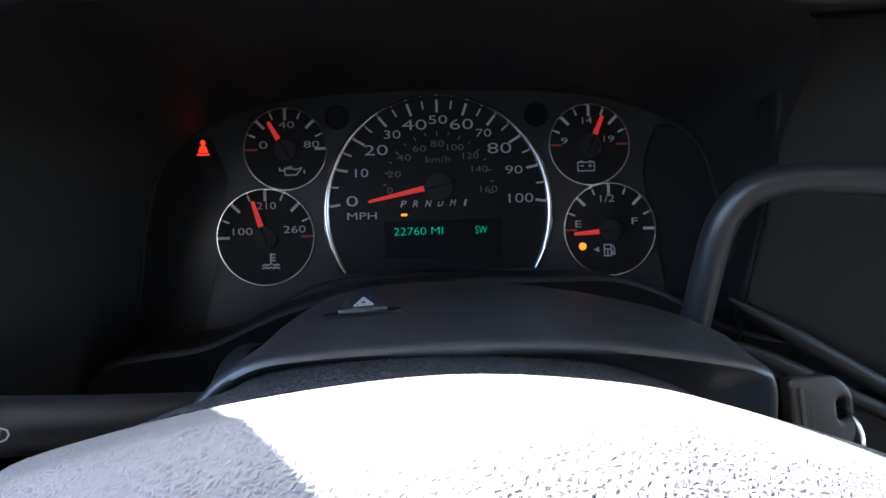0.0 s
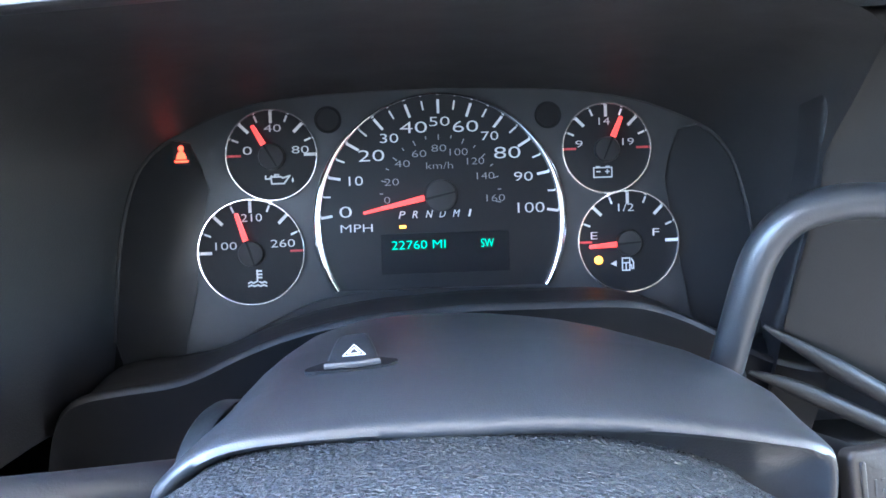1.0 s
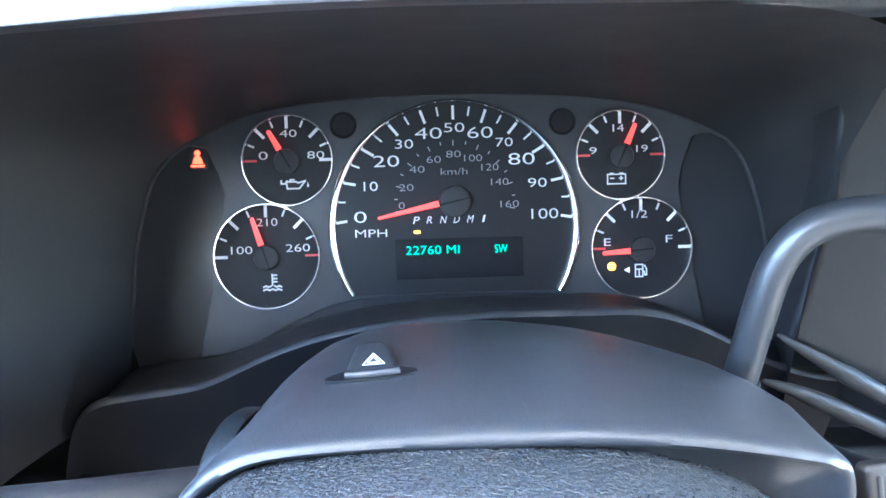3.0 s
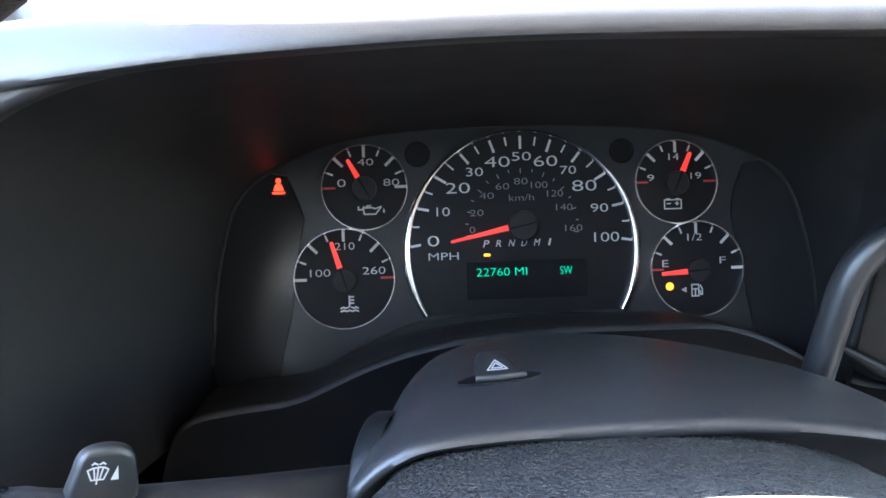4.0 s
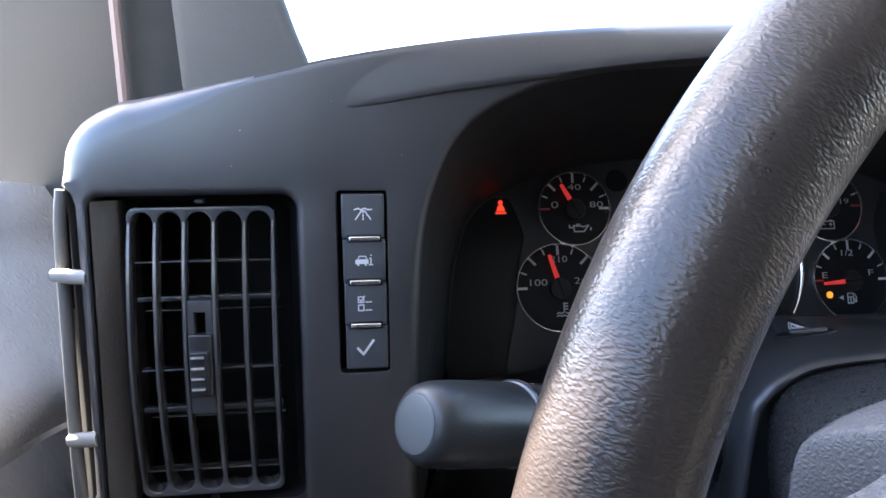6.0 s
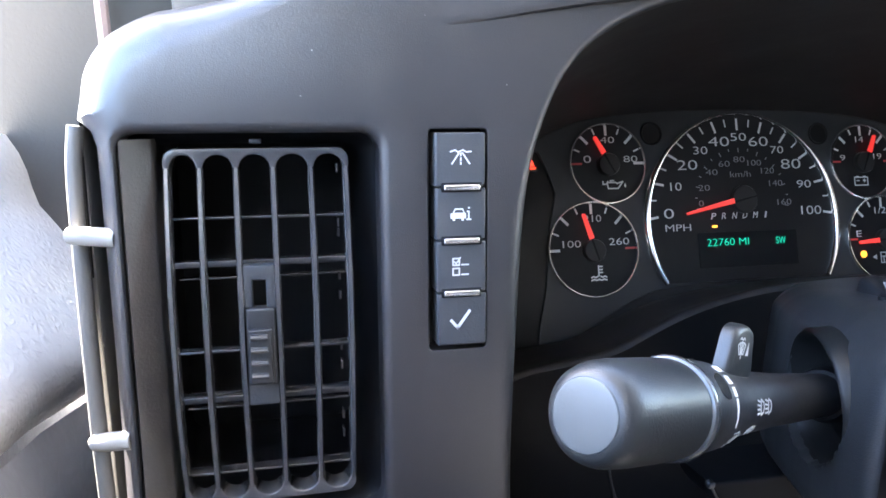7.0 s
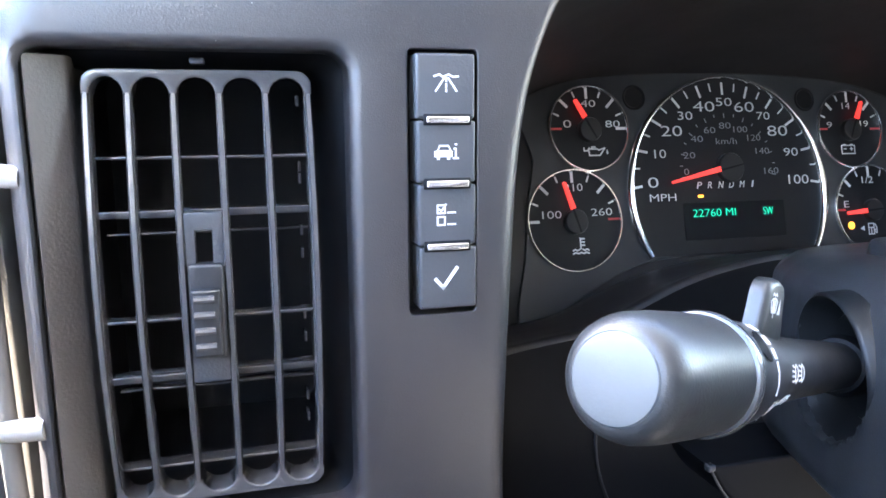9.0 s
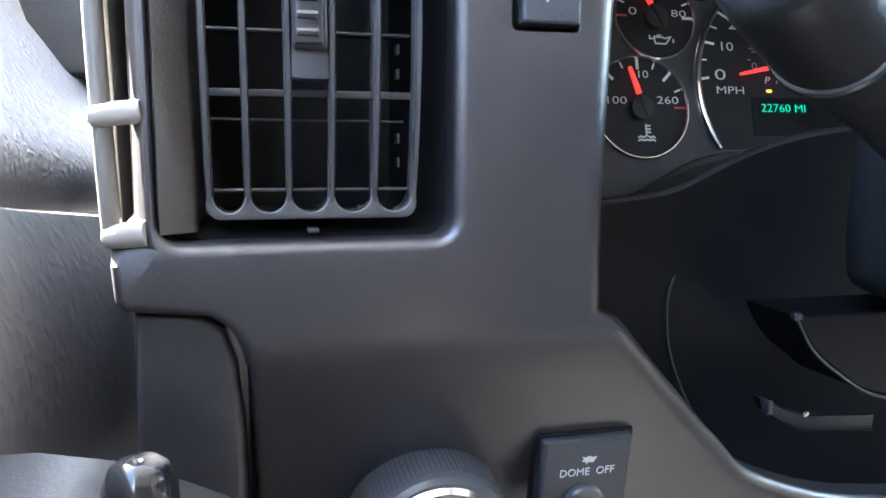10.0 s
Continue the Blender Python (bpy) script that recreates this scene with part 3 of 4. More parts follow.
    strip = curve([(-0.3146, 0.232, 1.1405), (-0.3160, 0.232, 1.125), (-0.3154, 0.230, 1.085), (-0.3142, 0.227, 1.055), (-0.3128, 0.225, 1.029)], 6)
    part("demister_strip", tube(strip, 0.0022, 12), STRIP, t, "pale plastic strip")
    # demister wall and posts carry sunlight in their pale base colour
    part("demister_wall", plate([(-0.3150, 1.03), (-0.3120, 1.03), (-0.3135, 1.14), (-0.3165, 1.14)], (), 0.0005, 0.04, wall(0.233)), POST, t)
    part("demister_post", tube([(-0.3176, 0.228, 1.1125), (-0.3168, 0.2265, 1.1125), (-0.312, 0.2240, 1.1125), (-0.305, 0.2225, 1.1120)], [0.0014, 0.0023, 0.0025, 0.0025], 14), POST, t, "plastic post, paled to stand for sunlight")
    part("demister_post", tube([(-0.3160, 0.227, 1.0556), (-0.3150, 0.2255, 1.0558), (-0.311, 0.2235, 1.0565), (-0.305, 0.222, 1.0570)], [0.0014, 0.0023, 0.0026, 0.0026], 14), POST, t, "plastic post, paled to stand for sunlight")
    part("demister_post", tube([(-0.3142, 0.226, 1.0296), (-0.3132, 0.2245, 1.0298), (-0.310, 0.2225, 1.0305), (-0.305, 0.221, 1.0310)], [0.0014, 0.0025, 0.0029, 0.0029], 14), POST, t, "plastic post, paled to stand for sunlight")


# ---- instruments ----
CL = pose(0, 0.4015, 1.096, 76, 0, 0)
BEZEL = [(-0.1655, -0.0694), (-0.1620, -0.03), (-0.1575, -0.006), (-0.1512, 0.0130), (-0.1425, 0.0242), (-0.1297, 0.0325), (-0.0995, 0.0452), (-0.0593, 0.0508), (0, 0.0525), (0.0593, 0.0505), (0.0995, 0.0445), (0.1297, 0.0330), (0.1425, 0.0248), (0.1508, 0.0125), (0.1572, -0.008), (0.1615, -0.03), (0.1650, -0.0694)]
dashboard()


def cluster():
    t = thing("instrument_cluster", "five chrome-ringed black gauges on a grey instrument panel, lit", "instruments", CL)
    bez = [tuple(p) for p in curve(BEZEL, 5)]
    base = part("backing", plate(bez + [(0.160, -0.090), (-0.160, -0.090)], (), 0.0005, 0.006, pose(0, 0, 0)), WING, t, "glossy black side lenses", local=True)
    part("lens_rim", tube([Vector((x, y, 0.0008)) for x, y in bez], 0.0013, 8), HOOD, t, local=True)
    top = [p for p in bez if p[1] > 0.0305]
    sil = top + [(0.1225, 0.0290), (0.117, 0.015), (0.1150, 0.005), (0.1175, -0.014), (0.1235, -0.045), (0.128, -0.068), (0.128, -0.0765)]
    sil += [tuple(p) for p in curve([(0.11, -0.0745), (0.0863, -0.0622), (0.0542, -0.0503), (0.0, -0.0478), (-0.0542, -0.0503), (-0.0863, -0.0622), (-0.11, -0.0745)], 5)]
    sil += [(-0.130, -0.0765), (-0.129, -0.068), (-0.1235, -0.045), (-0.1195, -0.014), (-0.1150, 0.0055), (-0.1180, 0.0160), (-0.1235, 0.0290)]
    part("plate", plate(sil, (), 0.0006, 0.002, pose(0, 0, 0.002)), PLATE, t, "satin grey faceplate", local=True)

    def put(name, bm, material, parent, label=""):
        return part(name, bm, material, parent, label, local=True)

    def ring(name, cx, cy, r, w, parent):
        loops = []
        for i in range(72):
            a = 2 * math.pi * i / 72
            c = Vector((math.cos(a), math.sin(a), 0))
            o = Vector((cx, cy, 0))
            loops.append([o + c * (r - w / 2 + w / 2 * math.cos(q)) + Vector((0, 0, 0.0022 + 0.0022 * math.sin(q))) for q in np.linspace(0, math.pi, 8)])
        loops.append(loops[0])
        return put(name, loft(bmesh.new(), loops, ring=False), CHROME, parent, "chrome trim ring")

    def ticks(parent, cx, cy, angles, r1, r0, w, material, z=0.0027):
        for a in angles:
            d = Vector((math.cos(radians(a)), math.sin(radians(a)), 0))
            o = Vector((cx, cy, 0))
            p, q = o + d * r1, o + d * r0
            put("tick", strokes([[(p.x, p.y), (q.x, q.y)]], w, 0.0001, pose(0, 0, z)), material, parent)

    def needle(parent, cx, cy, a, r0, r1, w0, w1, z):
        c, s = math.cos(radians(a)), math.sin(radians(a))
        poly = [(cx + c * l - s * k, cy + s * l + c * k) for l, k in ((r0, -w0 / 2), (r1, -w1 / 2), (r1 + 0.0004, 0), (r1, w1 / 2), (r0, w0 / 2))]
        put("needle", solid([poly], 0.0012, pose(0, 0, z)), NEEDLE, parent, "glowing red pointer")

    def hub(parent, cx, cy, r, a):
        c, s = math.cos(radians(a)), math.sin(radians(a))
        put("needle_tail", solid([[(cx + c * l - s * k, cy + s * l + c * k) for l, k in ((r, -0.0006), (r, 0.0006), (-r * 0.9, 0.0003), (-r * 0.9, -0.0003))]], 0.0003, pose(0, 0, 0.0060)), DEEP, parent)
        put("hub", turned((cx, cy, 0.0025), (cx, cy, 0.01), [(0, r), (0.0025, r), (0.0033, r * 0.93), (0.0035, r * 0.8)], 36), HOOD, parent)

    # speedometer: its dial follows the bezel, cut off below
    dial = [(x, y) for x, y in disc(0, -0.014, 0.0632, 90) if y > -0.0478]
    i0 = max(range(len(dial)), key=lambda i: (dial[i][0] - dial[i - 1][0]) ** 2 + (dial[i][1] - dial[i - 1][1]) ** 2)
    dial = dial[i0:] + dial[:i0]
    sp = put("speedometer", plate(dial, (), 0.0002, 0.001, pose(0, 0, 0.0026)), DIAL, t, "black speedometer dial")
    loops = []
    for i in range(91):
        a = radians(-32.5 + 245 * i / 90)
        k = abs(math.cos(a))
        w = 0.0014 + 0.0034 * k ** 1.6
        c, o = Vector((math.cos(a), math.sin(a), 0)), Vector((0, -0.014, 0))
        loops.append([o + c * (0.0642 - w / 2 + w / 2 * math.cos(q)) + Vector((0, 0, 0.0022 + 0.0036 * math.sin(q))) for q in np.linspace(0, math.pi, 9)])
    put("bezel", loft(bmesh.new(), loops, ring=False), CHROME, sp, "chrome half-round bezel")
    px, py = 0.0005, -0.001

    def rim(a, inset):
        d = np.array((math.cos(radians(a)), math.sin(radians(a))))
        o = np.array((px, py + 0.014))
        bq = o @ d
        return -bq + math.sqrt(bq * bq - o @ o + (0.0618 - inset) ** 2)

    for k in range(21):
        a = 189 - 9.9 * k
        big = k % 2 == 0
        r1 = rim(a, 0.0012)
        ticks(sp, px, py, [a], r1, r1 - (0.0060 if big else 0.0040), 0.0013 if big else 0.0008, WHITE)
    for k in range(17):
        a = 189 - 12.3 * k
        if a > -9:
            ticks(sp, px, py, [a], 0.0305, 0.0282 if k % 2 == 0 else 0.0292, 0.0005, GREY)
    for s, x, y, w, h in (("0", -47.5, -7.8, 6.2, 5.6), ("10", -41.8, 7.6, 7.0, 4.6), ("20", -33.6, 20.0, 12.9, 5.6), ("30", -24.4, 28.4, 9.1, 4.5), ("40", -12.1, 33.5, 13.6, 5.6), ("50", 1.0, 36.1, 10.3, 4.6),
                          ("60", 14.0, 33.3, 12.8, 5.6), ("70", 26.1, 28.2, 8.6, 4.3), ("80", 34.7, 19.6, 13.3, 5.8), ("90", 42.5, 7.4, 9.5, 4.5), ("100", 46.0, -8.4, 13.6, 5.1), ("MPH", -42.3, -16.1, 16.0, 3.8)):
        put("numeral", lettering(s, x / 1000, y / 1000, w / 1000, h / 1000, 0.0027, weight=-0.010), WHITE, sp)
    for s, x, y, w in (("0", -26.5, -2.5, 3.0), ("20", -23.9, 6.5, 7.2), ("40", -18.3, 15.5, 7.6), ("60", -9.7, 20.3, 7.2), ("80", 0.3, 22.8, 7.4), ("100", 10.2, 20.6, 9.0), ("120", 18.6, 15.8, 8.6), ("140", 23.4, 8.3, 8.8), ("160", 28.2, -3.0, 9.3), ("km/h", 0.4, 14.1, 13.4)):
        put("numeral", lettering(s, x / 1000, y / 1000, w / 1000, 0.0034, 0.0027, weight=-0.014), GREY, sp)
    for i, s in enumerate("PRNDM1"):
        put("gear_letter", lettering(s, -0.0192 + 0.00682 * i, -0.0101, 0.0010 if s == "1" else 0.0028, 0.0036, 0.0027, slant=0.25), WHITE, sp)
    put("gear_lamp", plate(rrect(-0.0208, -0.0168, -0.0174, -0.0154, 0.0006, 3), (), 0.0001, 0.0003, pose(0, 0, 0.0031)), AMBER, sp, "lit amber gear marker")
    put("display", plate(rrect(-0.0305, -0.0400, 0.0345, -0.0195, 0.0008, 3), (), 0.0002, 0.0006, pose(0, 0, 0.0030)), LCDBACK, sp, "black readout window")
    put("readout", lettering("22760 MI", -0.0115, -0.0253, 0.0270, 0.0042, 0.0031, weight=-0.016), LCD, sp, "green glowing digits")
    put("readout", lettering("SW", 0.0233, -0.0255, 0.0064, 0.0042, 0.0031, weight=-0.016), LCD, sp, "green glowing letters")
    hub(sp, px, py, 0.0082, 192.3)
    needle(sp, px, py + 0.0008, 192.3, 0.0085, 0.0395, 0.0030, 0.0014, 0.0060)

    def gauge(name, cx, cy, r, marks, red, a, label):
        g = put(name, plate(disc(cx, cy, r - 0.0005, 60), (), 0.0002, 0.001, pose(0, 0, 0.0026)), DIAL, t, label)
        ring("bezel", cx, cy, r, 0.0016, g)
        ticks(g, cx, cy, [45, 90, 135] + [v for v in (0, 180) if v not in red], r - 0.0022, r - 0.0068, 0.0015, WHITE)
        ticks(g, cx, cy, [22.5, 67.5, 112.5, 157.5], r - 0.0024, r - 0.0052, 0.0009, WHITE)
        ticks(g, cx, cy, red, r - 0.0022, r - 0.0075, 0.0011, REDP)
        for s, x, y, w, h in marks:
            put("numeral", lettering(s, cx + x / 1000, cy + y / 1000, w / 1000, h / 1000, 0.0027, weight=-0.010), WHITE, g)
        hub(g, cx, cy - 0.0008, 0.0064, a)
        needle(g, cx, cy - 0.0008, a, 0.0068, r - 0.0060, 0.0028, 0.0018, 0.0057)
        return g

    def at(cx, cy, x, y, s=1.0):
        return pose(cx + x / 1000, cy + y / 1000, 0.0027) @ Matrix.Scale(s / 1000, 4)

    g = gauge("oil_gauge", -0.083, 0.0217, 0.0232, [("0", -12, 2.6, 4.4, 4.0), ("40", 0.8, 13.4, 8.4, 3.6), ("80", 14.2, 2.4, 8.4, 3.6)], [180], 119, "black oil pressure dial")
    can = [[(-6, 2), (-6, 0.5), (-4, 0.5), (-3, 2)], [(-3.5, 1.4), (-3.0, -2), (3, -2), (6, 1.8), (2.5, 0.8), (1.5, 1.4), (-3.5, 1.4)], [(-1.5, 1.6), (-1.5, 2.4), (0.5, 2.4)]]
    put("sign", strokes(can, 0.75, 0.1, at(-0.083, 0.0217, 2.5, -12.2)), WHITE, g)
    put("sign", solid([[(6.8, -0.6), (7.3, -1.6), (7.9, -0.8), (7.3, 1.2)]], 0.1, at(-0.083, 0.0217, 2.5, -12.2)), WHITE, g)
    g = gauge("temperature_gauge", -0.095, -0.0262, 0.0270, [("100", -12.6, 3.4, 10.6, 3.8), ("210", 0.6, 17.2, 10.3, 3.8), ("260", 15.6, 3.9, 12.0, 3.8)], [0], 107, "black water temperature dial")
    water = [[(0, 4), (0, -1.5)], [(0, 3.6), (2.2, 3.6)], [(0, 1.9), (2.2, 1.9)], [(0, 0.3), (2.2, 0.3)], [(-4.5, -2.4), (-3.2, -1.8), (-2, -2.4), (-0.6, -1.8)], [(1, -1.8), (2.2, -2.4), (3.4, -1.8), (4.5, -2.4)], [(-4.5, -4), (-3, -3.4), (-1.5, -4), (0, -3.4), (1.5, -4), (3, -3.4), (4.5, -4)]]
    put("sign", strokes(water, 0.8, 0.1, at(-0.095, -0.0262, 2.2, -13.2)), WHITE, g)
    g = gauge("voltage_gauge", 0.0850, 0.0203, 0.0232, [("9", -13.8, 2.4, 3.6, 3.4), ("14", -0.8, 13.6, 5.6, 3.6), ("19", 11.2, 3.0, 5.8, 3.4)], [0, 180], 66.5, "black battery voltage dial")
    batt = [[(-4.6, 2), (4.6, 2), (4.6, -2.8), (-4.6, -2.8), (-4.6, 2)], [(-3.4, 2.5), (-1.6, 2.5)], [(1.6, 2.5), (3.4, 2.5)], [(-3.2, 0), (-1.4, 0)], [(1.4, 0), (3.2, 0)], [(2.3, 0.9), (2.3, -0.9)]]
    put("sign", strokes(batt, 0.6, 0.1, at(0.085, 0.0203, -2.0, -11.8)), WHITE, g)
    g = gauge("fuel_gauge", 0.0952, -0.0272, 0.0264, [("E", -17.4, 3.3, 3.4, 3.6), ("1/2", -0.8, 17.2, 8.0, 3.8), ("F", 14.4, 4.2, 3.4, 3.6)], [180], 184, "black fuel dial with lit amber warning")
    pump = [[(-2.6, -3.2), (-2.6, 3), (1.2, 3), (1.2, -3.2), (-2.6, -3.2)], [(-2.6, 0.6), (1.2, 0.6)], [(1.2, -0.6), (2, -0.6), (2.2, -2.4), (3.1, -2.4), (3.1, 0.8), (2.0, 2.6)], [(-0.7, 0.6), (-0.7, -3.2)]]
    put("sign", strokes(pump, 0.6, 0.1, at(0.0952, -0.0272, -0.6, -11.6)), WHITE, g)
    put("sign", solid([[(-1.6, 0), (1.4, -1.5), (1.4, 1.5)]], 0.1, at(0.0952, -0.0272, -7.6, -11.2)), WHITE, g)
    put("fuel_lamp", turned((0.0798, -0.0364, 0.0026), (0.0798, -0.0364, 0.005), [(0, 0.0021), (0.0004, 0.0021), (0.0006, 0.0016)], 24), AMBER, g, "lit amber low fuel lamp")
    # reset stems, warning lamp
    for x, y in ((-0.0546, 0.0385), (0.0558, 0.0378)):
        put("reset_stem", turned((x, y, 0.0015), (x, y, 0.01), [(0, 0.0068), (0.0010, 0.0068), (0.0013, 0.0064), (0.0011, 0.0058), (0.0006, 0.0054)], 32), DEEP, t, "round black cap")
    lamp = put("warning_lamp", plate(rrect(-0.1325, 0.0185, -0.1235, 0.0285, 0.001, 3), (), 0.0001, 0.0004, pose(0, 0, 0.0005)), WING, t)
    put("warning_sign", solid([disc(-0.1282, 0.0266, 0.0014, 16), [(-0.1282, 0.0258), (-0.1300, 0.0240), (-0.1308, 0.0212), (-0.1256, 0.0212), (-0.1264, 0.0240)], [(-0.1318, 0.0206), (-0.1312, 0.0196), (-0.1252, 0.0196), (-0.1246, 0.0206)]], 0.0002, pose(0, 0, 0.0006)), ORANGE, lamp, "lit orange warning sign")


cluster()


# ---- air outlet ----
def vent():
    t = thing("air_vent", "tall dark plastic air vent with slatted grille", "air vent", pose(-0.2705, 0.25, 1.03))
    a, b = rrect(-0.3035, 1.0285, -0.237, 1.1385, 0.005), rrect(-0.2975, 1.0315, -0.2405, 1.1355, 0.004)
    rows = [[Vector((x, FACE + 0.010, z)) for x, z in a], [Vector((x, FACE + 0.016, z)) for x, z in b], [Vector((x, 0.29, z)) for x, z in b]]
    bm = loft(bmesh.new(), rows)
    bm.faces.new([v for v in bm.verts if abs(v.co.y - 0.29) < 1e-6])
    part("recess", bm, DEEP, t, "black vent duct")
    cheek = bmesh.new()
    prof = [(-0.3036, 0.2305), (-0.3034, 0.2225), (-0.3026, 0.2212), (-0.2962, 0.2262), (-0.2955, 0.2275), (-0.2955, 0.25)]
    loft(cheek, [[Vector((x, y, z)) for x, y in prof] for z in (1.0305, 1.031, 1.1365, 1.137)], ring=False)
    part("cheek", cheek, VENTIN, t, "brown-grey inner side of the vent")

    def belly(z):
        q = (z - 1.083) / 0.05
        return 0.2275 - 0.0085 * (1 - q * q)

    xs = [-0.2925, -0.2841, -0.2748, -0.2651, -0.2550, -0.2455]
    zs = np.linspace(1.0345, 1.1330, 25)
    for i, x in enumerate(xs):
        loops = []
        w = 0.00085
        for z in zs:
            y = belly(z)
            loops.append([Vector((x - w, y + 0.006, z)), Vector((x - w, y + 0.0008, z)), Vector((x - w * 0.5, y, z)), Vector((x + w * 0.5, y, z)), Vector((x + w, y + 0.0008, z)), Vector((x + w, y + 0.006, z))])
        part("rib", loft(bmesh.new(), loops, caps=True), VENT, t)
    for z0, z1, sgn in ((1.1328, 1.1345, -1), (1.0330, 1.0347, 1)):
        # end bars with round-headed openings between the ribs
        far = z1 if sgn < 0 else z0
        arc = [radians(15 * q) for q in range(7)]
        pts = [(xs[0] + 0.0026 - 0.0034 * math.cos(q), far + sgn * 0.0034 * (1 - math.sin(q))) for q in arc]
        pts += [(xs[-1] - 0.0026 + 0.0034 * math.sin(q), far + sgn * 0.0034 * (1 - math.cos(q))) for q in arc]
        inner = []
        for x0, x1 in zip(xs[::-1][1:], xs[::-1][:-1]):
            r = (x1 - x0) / 2 - 0.0008
            for k in range(9):
                q = math.pi * k / 8
                inner.append(((x0 + x1) / 2 + r * math.cos(q), (z0 if sgn < 0 else z1) + sgn * (0.0036 - 0.0036 * math.sin(q))))
        part("end_bar", plate(pts + [(xs[-1] + 0.0008, (z0 if sgn < 0 else z1) + sgn * 0.0036)] + inner + [(xs[0] - 0.0008, (z0 if sgn < 0 else z1) + sgn * 0.0036)], (), 0.0005, 0.008, wall(0.2262)), VENT, t)
    for z, thick in ((1.1150, 0), (1.1020, 1), (1.0765, 0), (1.0622, 1), (1.0395, 0)):
        part("vane", block(-0.2930, 0.2330, z - (0.0009 if thick else 0.0004), -0.2450, 0.2375, z + (0.0009 if thick else 0.0004), 0.0003), VENT, t)
        if thick:
            part("vane", block(-0.2930, 0.2420, z - 0.0062, -0.2450, 0.2450, z - 0.0055, 0.0003), VENT, t)
    m = wall(0.2205)
    part("slider_plate", plate(rrect(-0.2740, 1.0645, -0.2658, 1.1035, 0.0005, 2), [rrect(-0.2718, 1.0760, -0.2682, 1.0995, 0.0002, 2)], 0.0003, 0.004, m), BUTTON, t)
    knob = part("slider", plate(rrect(-0.2737, 1.0708, -0.2662, 1.0922, 0.0008, 3), (), 0.0006, 0.004, wall(0.2185)), BLACK, t, "ridged slider tab")
    part("slider_step", plate(rrect(-0.2733, 1.0716, -0.2672, 1.0868, 0.0005, 3), (), 0.0005, 0.003, wall(0.2168)), BLACK, knob)
    for z in (1.0740, 1.0776, 1.0812, 1.0848):
        part("ridge", tube([(-0.2727, 0.2166, z), (-0.2684, 0.2166, z)], 0.0009, 8), VENT, knob)
    part("clip", block(-0.2710, 0.2260, 1.1356, -0.2678, 0.2300, 1.1370, 0.0005), BUTTON, t)
    part("clip", block(-0.2708, 0.2250, 1.0298, -0.2682, 0.2300, 1.0309, 0.0004), BUTTON, t)
    # small vane pivots along the side
    for z in (1.128, 1.112, 1.109, 1.096, 1.090, 1.074, 1.068, 1.052, 1.046):
        part("pivot", block(-0.2474, 0.2385, z - 0.0013, -0.2466, 0.2420, z + 0.0013, 0.0003), VENT, t)


vent()


# ---- buttons ----
def button_bank():
    t = thing("button_bank", "four black push buttons with white signs and chrome strips", "buttons", pose(-0.2153, FACE, 1.078))
    part("tray", plate(rrect(-0.2238, 1.0768, -0.2068, 1.1392, 0.001, 3), (), 0.0002, 0.002, wall(FACE + 0.006)), DEEP, t)
    zs = [1.1385, 1.1234, 1.1086, 1.0937, 1.0782]
    signs = [
        [[(-2.9, 1.6), (-1.6, 2.0), (-0.8, 1.5), (0.6, 2.0), (1.6, 1.5), (2.9, 1.6)], [(-0.5, 1.2), (-2.5, -1.7)], [(0.5, 1.2), (2.5, -1.7)], [(0, 1.2), (0, 0.5)], [(0, -0.1), (0, -0.8)], [(0, -1.3), (0, -1.8)]],
        [[(1.9, 0.7), (2.3, 0.7), (2.3, -1.5)], [(1.7, -1.5), (2.9, -1.5)], [(2.2, 1.7), (2.5, 1.7)]],
        [[(-2.2, 2.4), (-0.4, 2.4), (-0.4, 0.5), (-2.2, 0.5), (-2.2, 2.4)], [(-1.8, 1.5), (-1.3, 0.9), (-0.1, 2.6)], [(0.3, 0.6), (2.2, 0.6)], [(-2.2, -0.4), (-0.4, -0.4), (-0.4, -2.3), (-2.2, -2.3), (-2.2, -0.4)], [(0.3, -2.2), (2.2, -2.2)]],
        [[(-2.7, -0.2), (-0.8, -2.4)], [(-0.9, -2.4), (2.6, 2.4)]],
    ]
    for i in range(4):
        b = part("button", plate(rrect(-0.2222 + 0.0002 * i, zs[i + 1] + 0.00018, -0.2080 + 0.0002 * i, zs[i] - 0.00018, 0.0006, 3), (), 0.0007, 0.007, wall(FACE - 0.0015)), BUTTON, t)
        zc = (zs[i] + zs[i + 1]) / 2 + (0.0006 if i == 0 else 0)
        m = wall(FACE - 0.00155) @ pose(-0.2150, zc, 0) @ Matrix.Scale(0.001, 4)
        part("sign", strokes(signs[i], 0.85 if i == 3 else 0.42, 0.08, m), WHITE, b)
        if i == 1:
            car = [[(-2.9, 0.2), (-2.3, 0.3), (-1.7, 1.6), (0.6, 1.6), (1.2, 0.3), (1.5, 0.2), (1.5, -1.2), (0.9, -1.2), (0.9, -1.8), (0.2, -1.8), (0.2, -1.2), (-1.6, -1.2), (-1.6, -1.8), (-2.3, -1.8), (-2.3, -1.2), (-2.9, -1.2)]]
            part("sign", solid(car, 0.08, m), WHITE, b)
            part("sign", solid([[(-1.9, 0.4), (0.8, 0.4), (0.4, 1.2), (-1.5, 1.2)]], 0.12, m), BUTTON, b)
    for z in zs[1:4]:
        part("strip_seat", plate(rrect(-0.2205, z - 0.0013, -0.2090, z + 0.0013, 0.0003, 2), (), 0.0002, 0.002, wall(FACE - 0.0017)), DEEP, t)
